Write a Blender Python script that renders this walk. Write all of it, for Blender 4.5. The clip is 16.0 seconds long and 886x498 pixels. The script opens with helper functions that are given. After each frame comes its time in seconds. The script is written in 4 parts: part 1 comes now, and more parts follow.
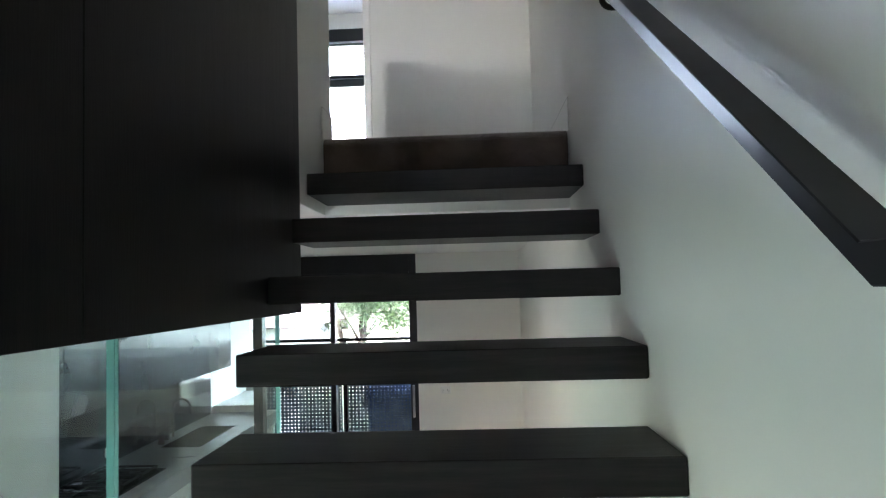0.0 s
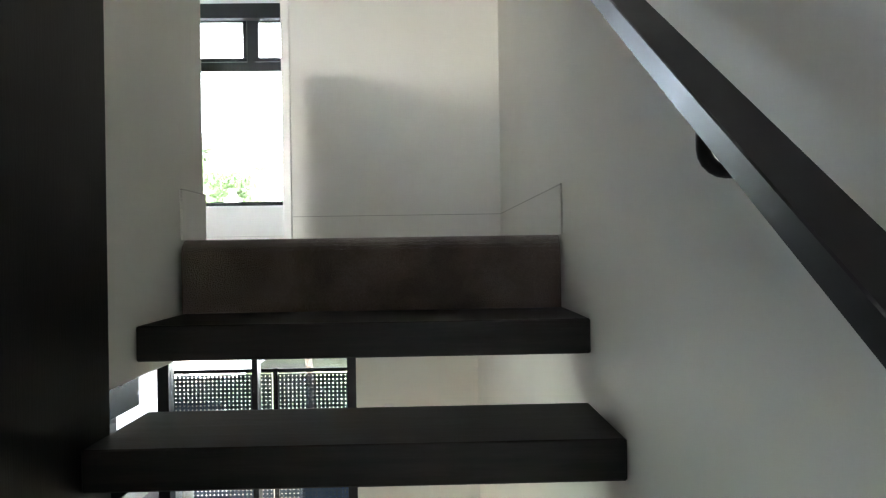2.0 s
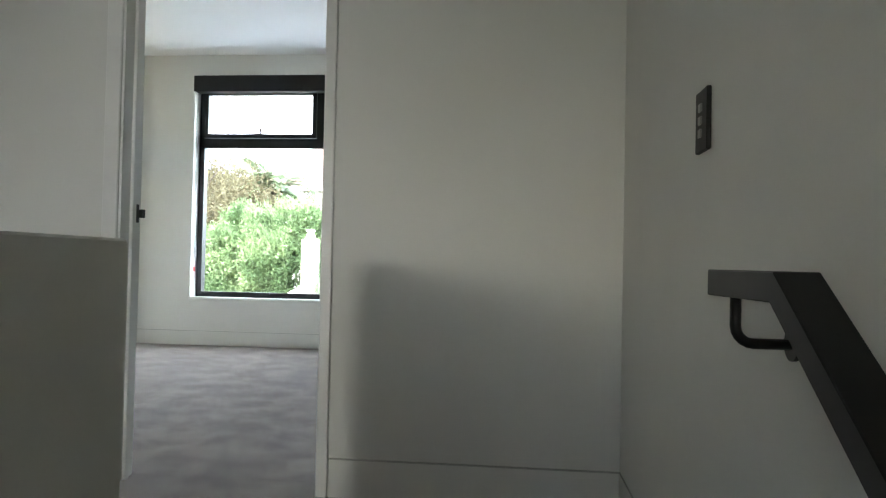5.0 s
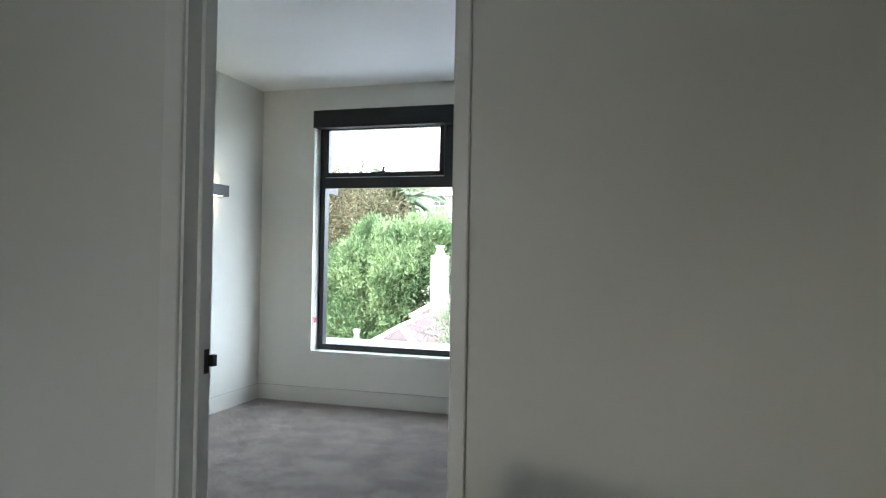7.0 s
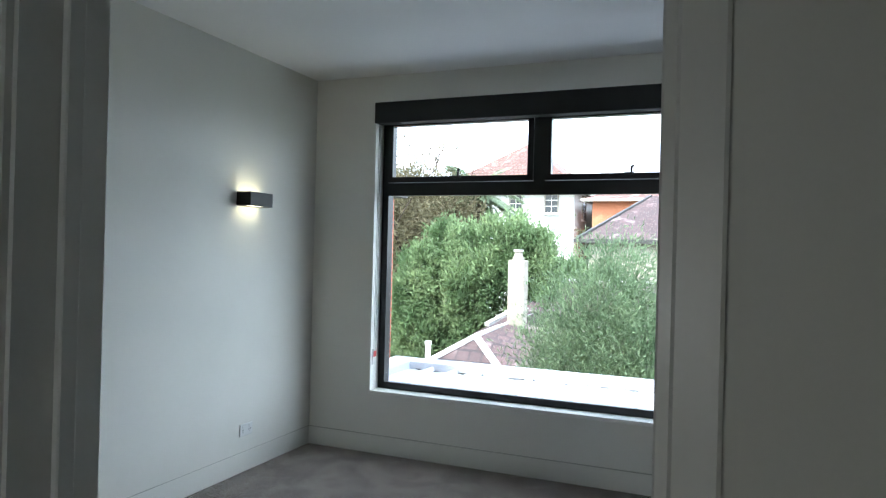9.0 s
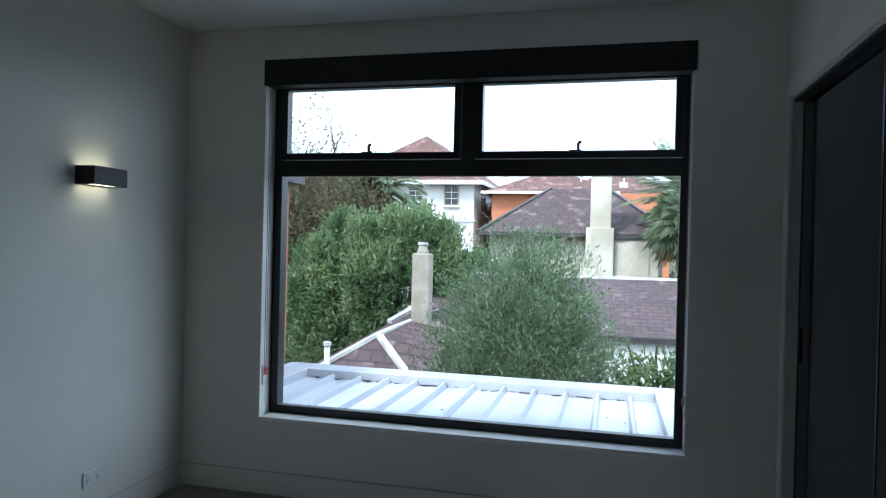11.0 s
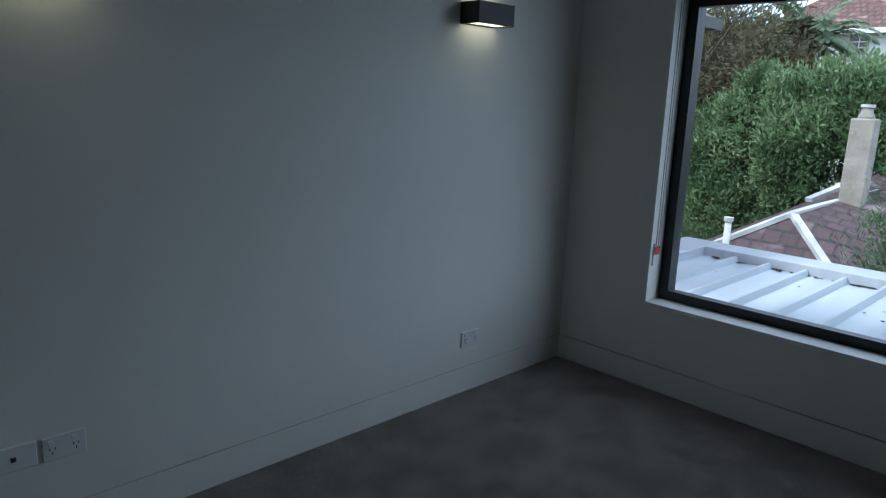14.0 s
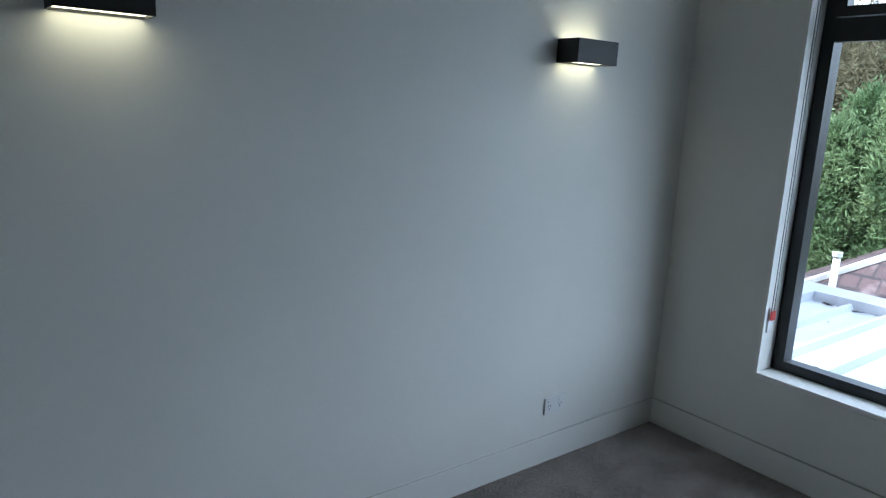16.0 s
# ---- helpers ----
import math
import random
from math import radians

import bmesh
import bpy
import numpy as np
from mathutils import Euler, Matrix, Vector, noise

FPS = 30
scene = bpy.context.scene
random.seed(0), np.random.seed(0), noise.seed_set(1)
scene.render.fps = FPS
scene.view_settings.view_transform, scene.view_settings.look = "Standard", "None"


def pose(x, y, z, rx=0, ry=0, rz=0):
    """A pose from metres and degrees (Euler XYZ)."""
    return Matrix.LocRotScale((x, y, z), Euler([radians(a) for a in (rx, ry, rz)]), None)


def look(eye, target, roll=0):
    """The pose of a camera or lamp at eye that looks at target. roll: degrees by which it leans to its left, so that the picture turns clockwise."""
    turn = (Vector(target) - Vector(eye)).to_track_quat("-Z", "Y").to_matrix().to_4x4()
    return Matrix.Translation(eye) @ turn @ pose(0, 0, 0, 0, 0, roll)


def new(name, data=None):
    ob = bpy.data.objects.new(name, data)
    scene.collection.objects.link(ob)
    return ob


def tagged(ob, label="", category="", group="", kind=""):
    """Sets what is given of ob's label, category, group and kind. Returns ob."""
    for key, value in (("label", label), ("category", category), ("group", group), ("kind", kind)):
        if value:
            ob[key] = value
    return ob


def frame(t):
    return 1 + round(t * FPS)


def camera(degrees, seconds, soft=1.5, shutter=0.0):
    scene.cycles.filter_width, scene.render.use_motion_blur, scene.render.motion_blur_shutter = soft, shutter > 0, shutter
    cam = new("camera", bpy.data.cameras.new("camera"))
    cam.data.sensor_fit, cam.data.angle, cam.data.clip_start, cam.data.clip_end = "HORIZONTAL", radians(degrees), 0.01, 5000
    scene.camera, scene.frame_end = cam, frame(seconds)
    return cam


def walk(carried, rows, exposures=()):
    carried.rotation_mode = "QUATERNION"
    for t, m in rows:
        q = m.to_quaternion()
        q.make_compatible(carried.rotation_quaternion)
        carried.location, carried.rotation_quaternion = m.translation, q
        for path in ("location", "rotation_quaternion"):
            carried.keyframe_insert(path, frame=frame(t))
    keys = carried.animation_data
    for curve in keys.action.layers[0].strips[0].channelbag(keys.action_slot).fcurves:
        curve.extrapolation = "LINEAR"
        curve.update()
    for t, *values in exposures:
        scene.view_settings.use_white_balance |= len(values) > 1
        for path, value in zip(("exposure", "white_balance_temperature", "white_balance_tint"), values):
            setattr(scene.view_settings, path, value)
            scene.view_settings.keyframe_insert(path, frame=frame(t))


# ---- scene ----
cam = camera(66.1, 16.0, soft=1.2)

PATH = [
    (0, (-0.384, -2.547, -0.582), (-0.466, -0.552, -0.467), -1.6),
    (0.5, (-0.375, -2.313, -0.452), (-0.457, -0.318, -0.335), -1.7),
    (1, (-0.359, -2.09, -0.307), (-0.396, -0.091, -0.24), -1.2),
    (1.5, (-0.366, -1.893, -0.158), (-0.341, 0.107, -0.127), -1.5),
    (2, (-0.336, -1.674, -0.033), (-0.291, 0.325, -0.031), -0.9),
    (2.5, (-0.316, -1.45, 0.116), (-0.256, 0.549, 0.089), -0.4),
    (3, (-0.300, -1.287, 0.274), (-0.271, 0.713, 0.253), 0.55),
    (3.5, (-0.329, -1.133, 0.380), (-0.311, 0.867, 0.399), 0.82),
    (4, (-0.350, -0.999, 0.487), (-0.381, 1.000, 0.530), 1.18),
    (6.5, (-0.397, -0.324, 1.165), (-0.874, 1.618, 1.189), 0.7),
    (7, (-0.572, -0.058, 1.224), (-1.136, 1.861, 1.246), 1.0),
    (7.5, (-0.666, 0.154, 1.309), (-1.307, 2.048, 1.33), 1.6),
    (8, (-0.75, 0.423, 1.382), (-1.463, 2.291, 1.395), 1.4),
    (10.3, (-1.204, 1.362, 1.409), (-1.985, 3.203, 1.413), 1.5),
    (10.5, (-1.242, 1.434, 1.399), (-1.966, 3.299, 1.401), 1.5),
    (11, (-1.308, 1.605, 1.404), (-1.79, 3.546, 1.395), 1.4),
    (11.5, (-1.327, 1.695, 1.407), (-1.67, 3.665, 1.384), 1.1),
    (12, (-1.378, 1.789, 1.408), (-1.725, 3.758, 1.351), 0.9),
    (12.5, (-1.493, 1.948, 1.396), (-1.994, 3.881, 1.286), 1.1),
    (13, (-1.592, 2.057, 1.394), (-2.389, 3.877, 1.173), 1.2),
    (13.5, (-1.675, 2.073, 1.352), (-2.766, 3.717, 1.027), 2.1),
    (14, (-1.620, 2.156, 1.353), (-3.023, 3.514, 0.916), 2.07),
    (14.5, (-1.784, 2.088, 1.310), (-3.299, 3.324, 0.887), 1.5),
    (15, (-1.812, 2.080, 1.347), (-3.381, 3.250, 0.936), 2.38),
    (15.5, (-1.746, 2.168, 1.434), (-3.363, 3.261, 0.998), 2.93),
    (16, (-1.850, 2.324, 1.477), (-3.406, 3.509, 1.061), 2.68),
]
EXPOSURES = [(0, 4.55, 5830, 14), (0.5, 4.8, 5830, 13), (1, 4.95, 5980, 12), (1.5, 5.05, 6080, 11), (2.5, 4.95, 6350, 10), (3.5, 4.55, 6350, 9), (4.2, 4.15, 6250, 8), (6.3, 3.3, 6150, 8), (7, 3.15, 6050, 7), (8.2, 2.7, 5950, 6),
             (10.3, 1.5, 5630, 6), (11, 1.1, 5480, 6), (12, 0.9, 5480, 7), (12.5, 0.75, 5430, 7), (13.2, 0.5, 5380, 7), (14, 0.62, 5330, 6), (14.5, 1.0, 5280, 6), (15, 1.4, 5330, 6), (15.5, 1.7, 5380, 7), (16, 1.75, 5430, 7)]
walk(cam, [(t, look(eye, target, roll)) for t, eye, target, roll in PATH], EXPOSURES)

# ---- light ----
world = bpy.data.worlds.new("sky")
scene.world = world
world.use_nodes = True
wn, wl = world.node_tree.nodes, world.node_tree.links
sky = wn.new("ShaderNodeTexSky")
sky.sky_type, sky.sun_disc = "NISHITA", False
sky.sun_elevation, sky.sun_rotation = radians(38), radians(215)
sky.air_density, sky.dust_density = 1.0, 2.0
coords = wn.new("ShaderNodeTexCoord")
clouds = wn.new("ShaderNodeTexNoise")
clouds.inputs["Scale"].default_value, clouds.inputs["Detail"].default_value = 2.6, 6
ramp = wn.new("ShaderNodeValToRGB")
ramp.color_ramp.elements[0].position, ramp.color_ramp.elements[1].position = 0.12, 0.5
cover = wn.new("ShaderNodeMix")
cover.data_type = "RGBA"
cover.inputs["B"].default_value = (9.0, 9.7, 10.7, 1)
wl.new(coords.outputs["Generated"], clouds.inputs["Vector"])
split, east = wn.new("ShaderNodeSeparateXYZ"), wn.new("ShaderNodeMath")
east.operation = "MULTIPLY_ADD"
east.inputs[1].default_value = 0.7
wl.new(coords.outputs["Generated"], split.inputs["Vector"])
wl.new(split.outputs["X"], east.inputs[0])
wl.new(clouds.outputs["Fac"], east.inputs[2])
wl.new(east.outputs[0], ramp.inputs["Fac"])
wl.new(ramp.outputs["Color"], cover.inputs["Factor"])
wl.new(sky.outputs["Color"], cover.inputs["A"])
wl.new(cover.outputs["Result"], wn["Background"].inputs["Color"])
wn["Background"].inputs["Strength"].default_value = 0.14

sun = new("sun", bpy.data.lights.new("sun", "SUN"))
sun.data.energy, sun.data.angle, sun.data.color = 2.6, radians(10), (1.0, 0.95, 0.88)
sun.matrix_world = look((0, 0, 30), (14, 20, 0))


def window_light(name, place, target, w, h, watts, color):
    """Daylight that enters by an opening behind the camera."""
    ob = new(name, bpy.data.lights.new(name, "AREA"))
    ob.data.shape, ob.data.size, ob.data.size_y, ob.data.energy, ob.data.color = "RECTANGLE", w, h, watts, color
    ob.matrix_world = look(place, target)
    return ob


window_light("hall_window_light", (-1.75, -4.62, 0.95), (-1.4, 0, 0.86), 0.3, 0.2, 0.195, (1.0, 0.93, 0.79)).data.spread = radians(42)
window_light("living_window_light", (-3.42, -1.9, -1.6), (0, -1.2, -0.9), 2.2, 1.7, 1.05, (0.92, 0.94, 1.0))


# ---- materials ----
def material(name, color, rough=0.6, metal=0.0, vary=0.12, scale=4.0, grain=60.0, bump=0.15, dist=0.002, stretch=(1, 1, 1), second=None, lo=0.4, hi=0.65, spread=0.0, spec=0.5):
    m = bpy.data.materials.new(name)
    m.use_nodes = True
    n, l = m.node_tree.nodes, m.node_tree.links
    b = n["Principled BSDF"]
    b.inputs["Metallic"].default_value = metal
    b.inputs["Specular IOR Level"].default_value = spec
    tc, mp = n.new("ShaderNodeTexCoord"), n.new("ShaderNodeMapping")
    mp.inputs["Scale"].default_value = stretch
    l.new(tc.outputs["Object"], mp.inputs["Vector"])
    big, fine = n.new("ShaderNodeTexNoise"), n.new("ShaderNodeTexNoise")
    big.inputs["Scale"].default_value, big.inputs["Detail"].default_value = scale, 5
    fine.inputs["Scale"].default_value, fine.inputs["Detail"].default_value = grain, 3
    l.new(mp.outputs["Vector"], big.inputs["Vector"])
    l.new(mp.outputs["Vector"], fine.inputs["Vector"])
    r = n.new("ShaderNodeValToRGB")
    r.color_ramp.elements[0].position, r.color_ramp.elements[1].position = lo, hi
    two = second or [min(1, c * (1 + vary)) for c in color]
    one = color if second else [c * (1 - vary) for c in color]
    r.color_ramp.elements[0].color, r.color_ramp.elements[1].color = (*one, 1), (*two, 1)
    l.new(big.outputs["Fac"], r.inputs["Fac"])
    mix = n.new("ShaderNodeMix")
    mix.data_type, mix.blend_type = "RGBA", "MULTIPLY"
    mix.inputs["Factor"].default_value = min(1.0, vary * 1.5)
    l.new(r.outputs["Color"], mix.inputs["A"])
    l.new(fine.outputs["Fac"], mix.inputs["B"])
    out = mix.outputs["Result"]
    if spread:
        geo, hsv, mr = n.new("ShaderNodeNewGeometry"), n.new("ShaderNodeHueSaturation"), n.new("ShaderNodeMapRange")
        mr.inputs["To Min"].default_value, mr.inputs["To Max"].default_value = 1 - spread, 1 + spread
        l.new(geo.outputs["Random Per Island"], mr.inputs["Value"])
        l.new(mr.outputs["Result"], hsv.inputs["Value"])
        l.new(out, hsv.inputs["Color"])
        out = hsv.outputs["Color"]
    l.new(out, b.inputs["Base Color"])
    rr = n.new("ShaderNodeMapRange")
    rr.inputs["To Min"].default_value, rr.inputs["To Max"].default_value = max(0.03, rough - 0.08), min(1, rough + 0.08)
    l.new(big.outputs["Fac"], rr.inputs["Value"])
    l.new(rr.outputs["Result"], b.inputs["Roughness"])
    if bump:
        bp = n.new("ShaderNodeBump")
        bp.inputs["Strength"].default_value, bp.inputs["Distance"].default_value = bump, dist
        l.new(fine.outputs["Fac"], bp.inputs["Height"])
        l.new(bp.outputs["Normal"], b.inputs["Normal"])
    return m


def glass(name, tint=(1, 1, 1), gloss=1.0):
    """Clear pane: what is behind shows through, with a reflection that grows towards grazing angles."""
    m = bpy.data.materials.new(name)
    m.use_nodes = True
    n, l = m.node_tree.nodes, m.node_tree.links
    n.remove(n["Principled BSDF"])
    t, g, f, mix = n.new("ShaderNodeBsdfTransparent"), n.new("ShaderNodeBsdfGlossy"), n.new("ShaderNodeLayerWeight"), n.new("ShaderNodeMixShader")
    t.inputs["Color"].default_value = (*tint, 1)
    g.inputs["Roughness"].default_value = 0.0
    f.inputs["Blend"].default_value = 0.5
    p, s = n.new("ShaderNodeMath"), n.new("ShaderNodeMath")
    p.operation, s.operation = "POWER", "MULTIPLY_ADD"
    p.inputs[1].default_value = 4.0
    s.inputs[1].default_value, s.inputs[2].default_value = 0.5 * gloss, 0.03 * gloss
    l.new(f.outputs["Facing"], p.inputs[0])
    l.new(p.outputs[0], s.inputs[0])
    l.new(s.outputs[0], mix.inputs["Fac"])
    l.new(t.outputs[0], mix.inputs[1])
    l.new(g.outputs[0], mix.inputs[2])
    l.new(mix.outputs[0], n["Material Output"].inputs["Surface"])
    return m


def glow(name, color, strength):
    m = bpy.data.materials.new(name)
    m.use_nodes = True
    b = m.node_tree.nodes["Principled BSDF"]
    b.inputs["Emission Color"].default_value, b.inputs["Emission Strength"].default_value = (*color, 1), strength
    return m


def bricks(name, a, b_, mortar, w=0.23, h=0.076, rough=0.85, bump=0.6, flip=(0, 0, 0), lichen=2.4, pale=2.2):
    m = material(name, a, rough, bump=0)
    n, l = m.node_tree.nodes, m.node_tree.links
    b = n["Principled BSDF"]
    tc, mp, br = n.new("ShaderNodeTexCoord"), n.new("ShaderNodeMapping"), n.new("ShaderNodeTexBrick")
    mp.inputs["Rotation"].default_value = flip
    br.inputs["Color1"].default_value, br.inputs["Color2"].default_value, br.inputs["Mortar"].default_value = (*a, 1), (*b_, 1), (*mortar, 1)
    br.inputs["Scale"].default_value = 1.0
    br.inputs["Brick Width"].default_value, br.inputs["Row Height"].default_value, br.inputs["Mortar Size"].default_value = w, h, h * 0.1
    l.new(tc.outputs["Object"], mp.inputs["Vector"])
    l.new(mp.outputs["Vector"], br.inputs["Vector"])
    noise_, mix = n.new("ShaderNodeTexNoise"), n.new("ShaderNodeMix")
    noise_.inputs["Scale"].default_value, noise_.inputs["Detail"].default_value = lichen, 9
    rr = n.new("ShaderNodeValToRGB")
    rr.color_ramp.elements[0].position, rr.color_ramp.elements[1].position = 0.57, 0.68
    mix.data_type = "RGBA"
    mix.inputs["B"].default_value = (*[min(1, c * pale + 0.05) for c in a], 1)
    l.new(tc.outputs["Object"], noise_.inputs["Vector"])
    l.new(noise_.outputs["Fac"], rr.inputs["Fac"])
    l.new(rr.outputs["Color"], mix.inputs["Factor"])
    l.new(br.outputs["Color"], mix.inputs["A"])
    l.new(mix.outputs["Result"], b.inputs["Base Color"])
    bp = n.new("ShaderNodeBump")
    bp.inputs["Strength"].default_value, bp.inputs["Distance"].default_value = bump, 0.01
    l.new(br.outputs["Fac"], bp.inputs["Height"])
    bp.invert = True
    l.new(bp.outputs["Normal"], b.inputs["Normal"])
    return m


PAINT = material("wall_paint", (0.74, 0.73, 0.68), 0.55, vary=0.03, scale=1.2, grain=220, bump=0.12, dist=0.0008)
CEIL = material("ceiling_paint", (0.82, 0.82, 0.81), 0.7, vary=0.02, scale=1.0, grain=200, bump=0.08, dist=0.0006)
TRIM = material("trim_enamel", (0.78, 0.77, 0.73), 0.32, vary=0.03, scale=2.0, grain=140, bump=0.06, dist=0.0006)
CARPET = material("carpet_pile", (0.105, 0.077, 0.06), 0.95, vary=0.5, scale=5.5, grain=420, bump=1.0, dist=0.006, second=(0.2, 0.15, 0.116), lo=0.4, hi=0.6, spec=0.1)
CARPET.node_tree.nodes["Principled BSDF"].inputs["Sheen Weight"].default_value = 1.0
CARPET.node_tree.nodes["Principled BSDF"].inputs["Sheen Roughness"].default_value = 0.32
pile = CARPET.node_tree.nodes.new("ShaderNodeMapRange")
pile.inputs["From Min"].default_value, pile.inputs["From Max"].default_value = 0.4, 0.6
pile.inputs["To Min"].default_value, pile.inputs["To Max"].default_value = 0.8, 1.0
CARPET.node_tree.links.new(CARPET.node_tree.nodes["Noise Texture"].outputs["Fac"], pile.inputs["Value"])
CARPET.node_tree.links.new(pile.outputs["Result"], CARPET.node_tree.nodes["Principled BSDF"].inputs["Sheen Weight"])
CARPET.node_tree.nodes["Principled BSDF"].inputs["Sheen Tint"].default_value = (1, 0.94, 0.9, 1)
TIMBER = material("dark_timber", (0.011, 0.009, 0.008), 0.45, vary=0.5, scale=7, grain=34, bump=0.3, dist=0.0012, stretch=(0.6, 9, 9), second=(0.026, 0.021, 0.018), spec=0.35)
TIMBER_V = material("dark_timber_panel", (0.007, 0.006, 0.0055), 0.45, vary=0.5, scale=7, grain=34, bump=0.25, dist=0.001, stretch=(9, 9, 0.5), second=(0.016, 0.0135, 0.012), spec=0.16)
RAIL = material("bronze_metal", (0.009, 0.0085, 0.0085), 0.34, metal=0.0, vary=0.15, scale=9, grain=300, bump=0.05, dist=0.0004, spec=0.3)
FRAME = material("black_aluminium", (0.012, 0.013, 0.016), 0.36, metal=0.2, vary=0.15, scale=12, grain=500, bump=0.05, dist=0.0003)
BLIND = material("dark_blind_fabric", (0.018, 0.019, 0.022), 0.75, vary=0.2, scale=8, grain=700, bump=0.3, dist=0.0006)
BLACK = material("black_powder_coat", (0.013, 0.013, 0.014), 0.5, vary=0.15, scale=15, grain=700, bump=0.2, dist=0.0004)
PLASTIC = material("white_plastic", (0.72, 0.72, 0.71), 0.35, vary=0.02, bump=0)
SLOT = material("socket_slot", (0.02, 0.02, 0.02), 0.6, vary=0.05, bump=0)
STEEL = material("brushed_steel", (0.32, 0.31, 0.3), 0.3, metal=1.0, vary=0.1, scale=20, grain=400, bump=0.05, dist=0.0003)
# grey that stands in for the shade inside a groove above the skirting
GROOVE_SHADE = material("painted_groove_shade", (0.5, 0.49, 0.45), 0.7, vary=0.05, bump=0)
RED = material("red_print", (0.5, 0.05, 0.04), 0.5, vary=0.05, bump=0)
LAMP = glow("lamp_diffuser", (1.0, 0.86, 0.52), 1.3)
GLASS = glass("window_glass", (0.97, 0.985, 0.98), 0.25)
GLASS_G = glass("balustrade_glass", (0.86, 0.95, 0.93))
EDGE = material("glass_edge", (0.25, 0.55, 0.5), 0.15, vary=0.05, bump=0)
STONE = material("bench_stone", (0.34, 0.34, 0.35), 0.3, vary=0.15, scale=5, grain=90, bump=0.03)
SPLASH = material("dark_splashback_glass", (0.02, 0.022, 0.025), 0.08, vary=0.1, bump=0)
CABINET = material("dark_cabinet", (0.025, 0.03, 0.034), 0.25, vary=0.1, bump=0)
BOARDS = material("lower_floor_oak", (0.2, 0.15, 0.1), 0.4, vary=0.25, scale=3, grain=40, stretch=(8, 0.7, 1))

mirror_mat = bpy.data.materials.new("grey_mirror")
mirror_mat.use_nodes = True
mb = mirror_mat.node_tree.nodes["Principled BSDF"]
mb.inputs["Base Color"].default_value, mb.inputs["Metallic"].default_value, mb.inputs["Roughness"].default_value = (0.075, 0.092, 0.135, 1), 1.0, 0.01

ROOFING = material("white_steel_roofing", (0.42, 0.44, 0.48), 0.42, vary=0.08, scale=1.6, grain=45, bump=0.08, dist=0.001, stretch=(4, 0.6, 1))
SLATE = bricks("slate_roof", (0.06, 0.039, 0.041), (0.088, 0.055, 0.056), (0.035, 0.027, 0.03), 0.26, 0.17, bump=0.5)
TILES = bricks("terracotta_roof", (0.115, 0.058, 0.048), (0.16, 0.082, 0.066), (0.06, 0.035, 0.032), 0.25, 0.3, bump=0.8)
BRICK = bricks("red_brick", (0.33, 0.09, 0.05), (0.42, 0.13, 0.07), (0.3, 0.24, 0.2), pale=1.15, flip=(radians(90), 0, 0))
BRICK_O = bricks("orange_brick", (0.42, 0.15, 0.07), (0.48, 0.18, 0.09), (0.4, 0.2, 0.12), pale=1.1, flip=(radians(90), 0, 0))
RENDER_C = material("cream_render", (0.5, 0.46, 0.37), 0.9, vary=0.25, scale=1.1, grain=12, bump=0.3, dist=0.01, second=(0.66, 0.62, 0.53))
RENDER_W = material("white_render", (0.68, 0.68, 0.67), 0.85, vary=0.06, scale=1.0, grain=20, bump=0.2, dist=0.006)
CEMENT = material("grey_cement", (0.3, 0.27, 0.22), 0.9, vary=0.3, scale=2.2, grain=22, bump=0.4, dist=0.008, second=(0.44, 0.4, 0.34))
CAPPING = material("painted_capping", (0.6, 0.6, 0.6), 0.6, vary=0.25, scale=3, grain=30, bump=0.2, dist=0.004)
GUTTER = material("dark_gutter", (0.05, 0.045, 0.045), 0.5, vary=0.2, bump=0.05)
DARKGLASS = material("far_window_glass", (0.03, 0.04, 0.05), 0.08, vary=0.1, bump=0)
POT = material("terracotta_pot", (0.35, 0.12, 0.07), 0.8, vary=0.15, bump=0.1)
SOIL = material("garden_ground", (0.06, 0.06, 0.04), 0.95, vary=0.4, scale=0.7, grain=9, bump=0.6, dist=0.03, second=(0.1, 0.12, 0.05))
BARK = material("bark", (0.09, 0.07, 0.055), 0.95, vary=0.3, scale=8, grain=40, bump=0.8, dist=0.01, stretch=(4, 4, 0.7))
MOSS = material("dry_leaf_litter", (0.03, 0.028, 0.022), 0.95, vary=0.4, scale=60, grain=200, bump=0.6)


def leafy(name, a, b_, spread=0.35):
    m = material(name, a, 0.6, vary=0.2, scale=1.2, grain=30, bump=0, second=b_, lo=0.35, hi=0.65, spread=spread, spec=0.3)
    # thin leaves let some light through
    n, l = m.node_tree.nodes, m.node_tree.links
    b, thin, mix = n["Principled BSDF"], n.new("ShaderNodeBsdfTranslucent"), n.new("ShaderNodeMixShader")
    l.new(b.inputs["Base Color"].links[0].from_socket, thin.inputs["Color"])
    mix.inputs["Fac"].default_value = 0.4
    l.new(b.outputs[0], mix.inputs[1])
    l.new(thin.outputs[0], mix.inputs[2])
    l.new(mix.outputs[0], n["Material Output"].inputs["Surface"])
    return m


LEAF_HEDGE = leafy("leaf_bamboo", (0.11, 0.18, 0.078), (0.25, 0.335, 0.165))
LEAF_WILLOW = leafy("leaf_grey_green", (0.12, 0.185, 0.1), (0.235, 0.31, 0.175))
LEAF_OLIVE = leafy("leaf_olive", (0.12, 0.105, 0.06), (0.21, 0.19, 0.115))
LEAF_PALM = leafy("leaf_palm", (0.17, 0.225, 0.14), (0.29, 0.35, 0.22))
LEAF_DRY = leafy("leaf_dry_palm", (0.2, 0.15, 0.07), (0.3, 0.24, 0.12))
LEAF_LAUREL = leafy("leaf_laurel", (0.09, 0.15, 0.06), (0.18, 0.25, 0.11))


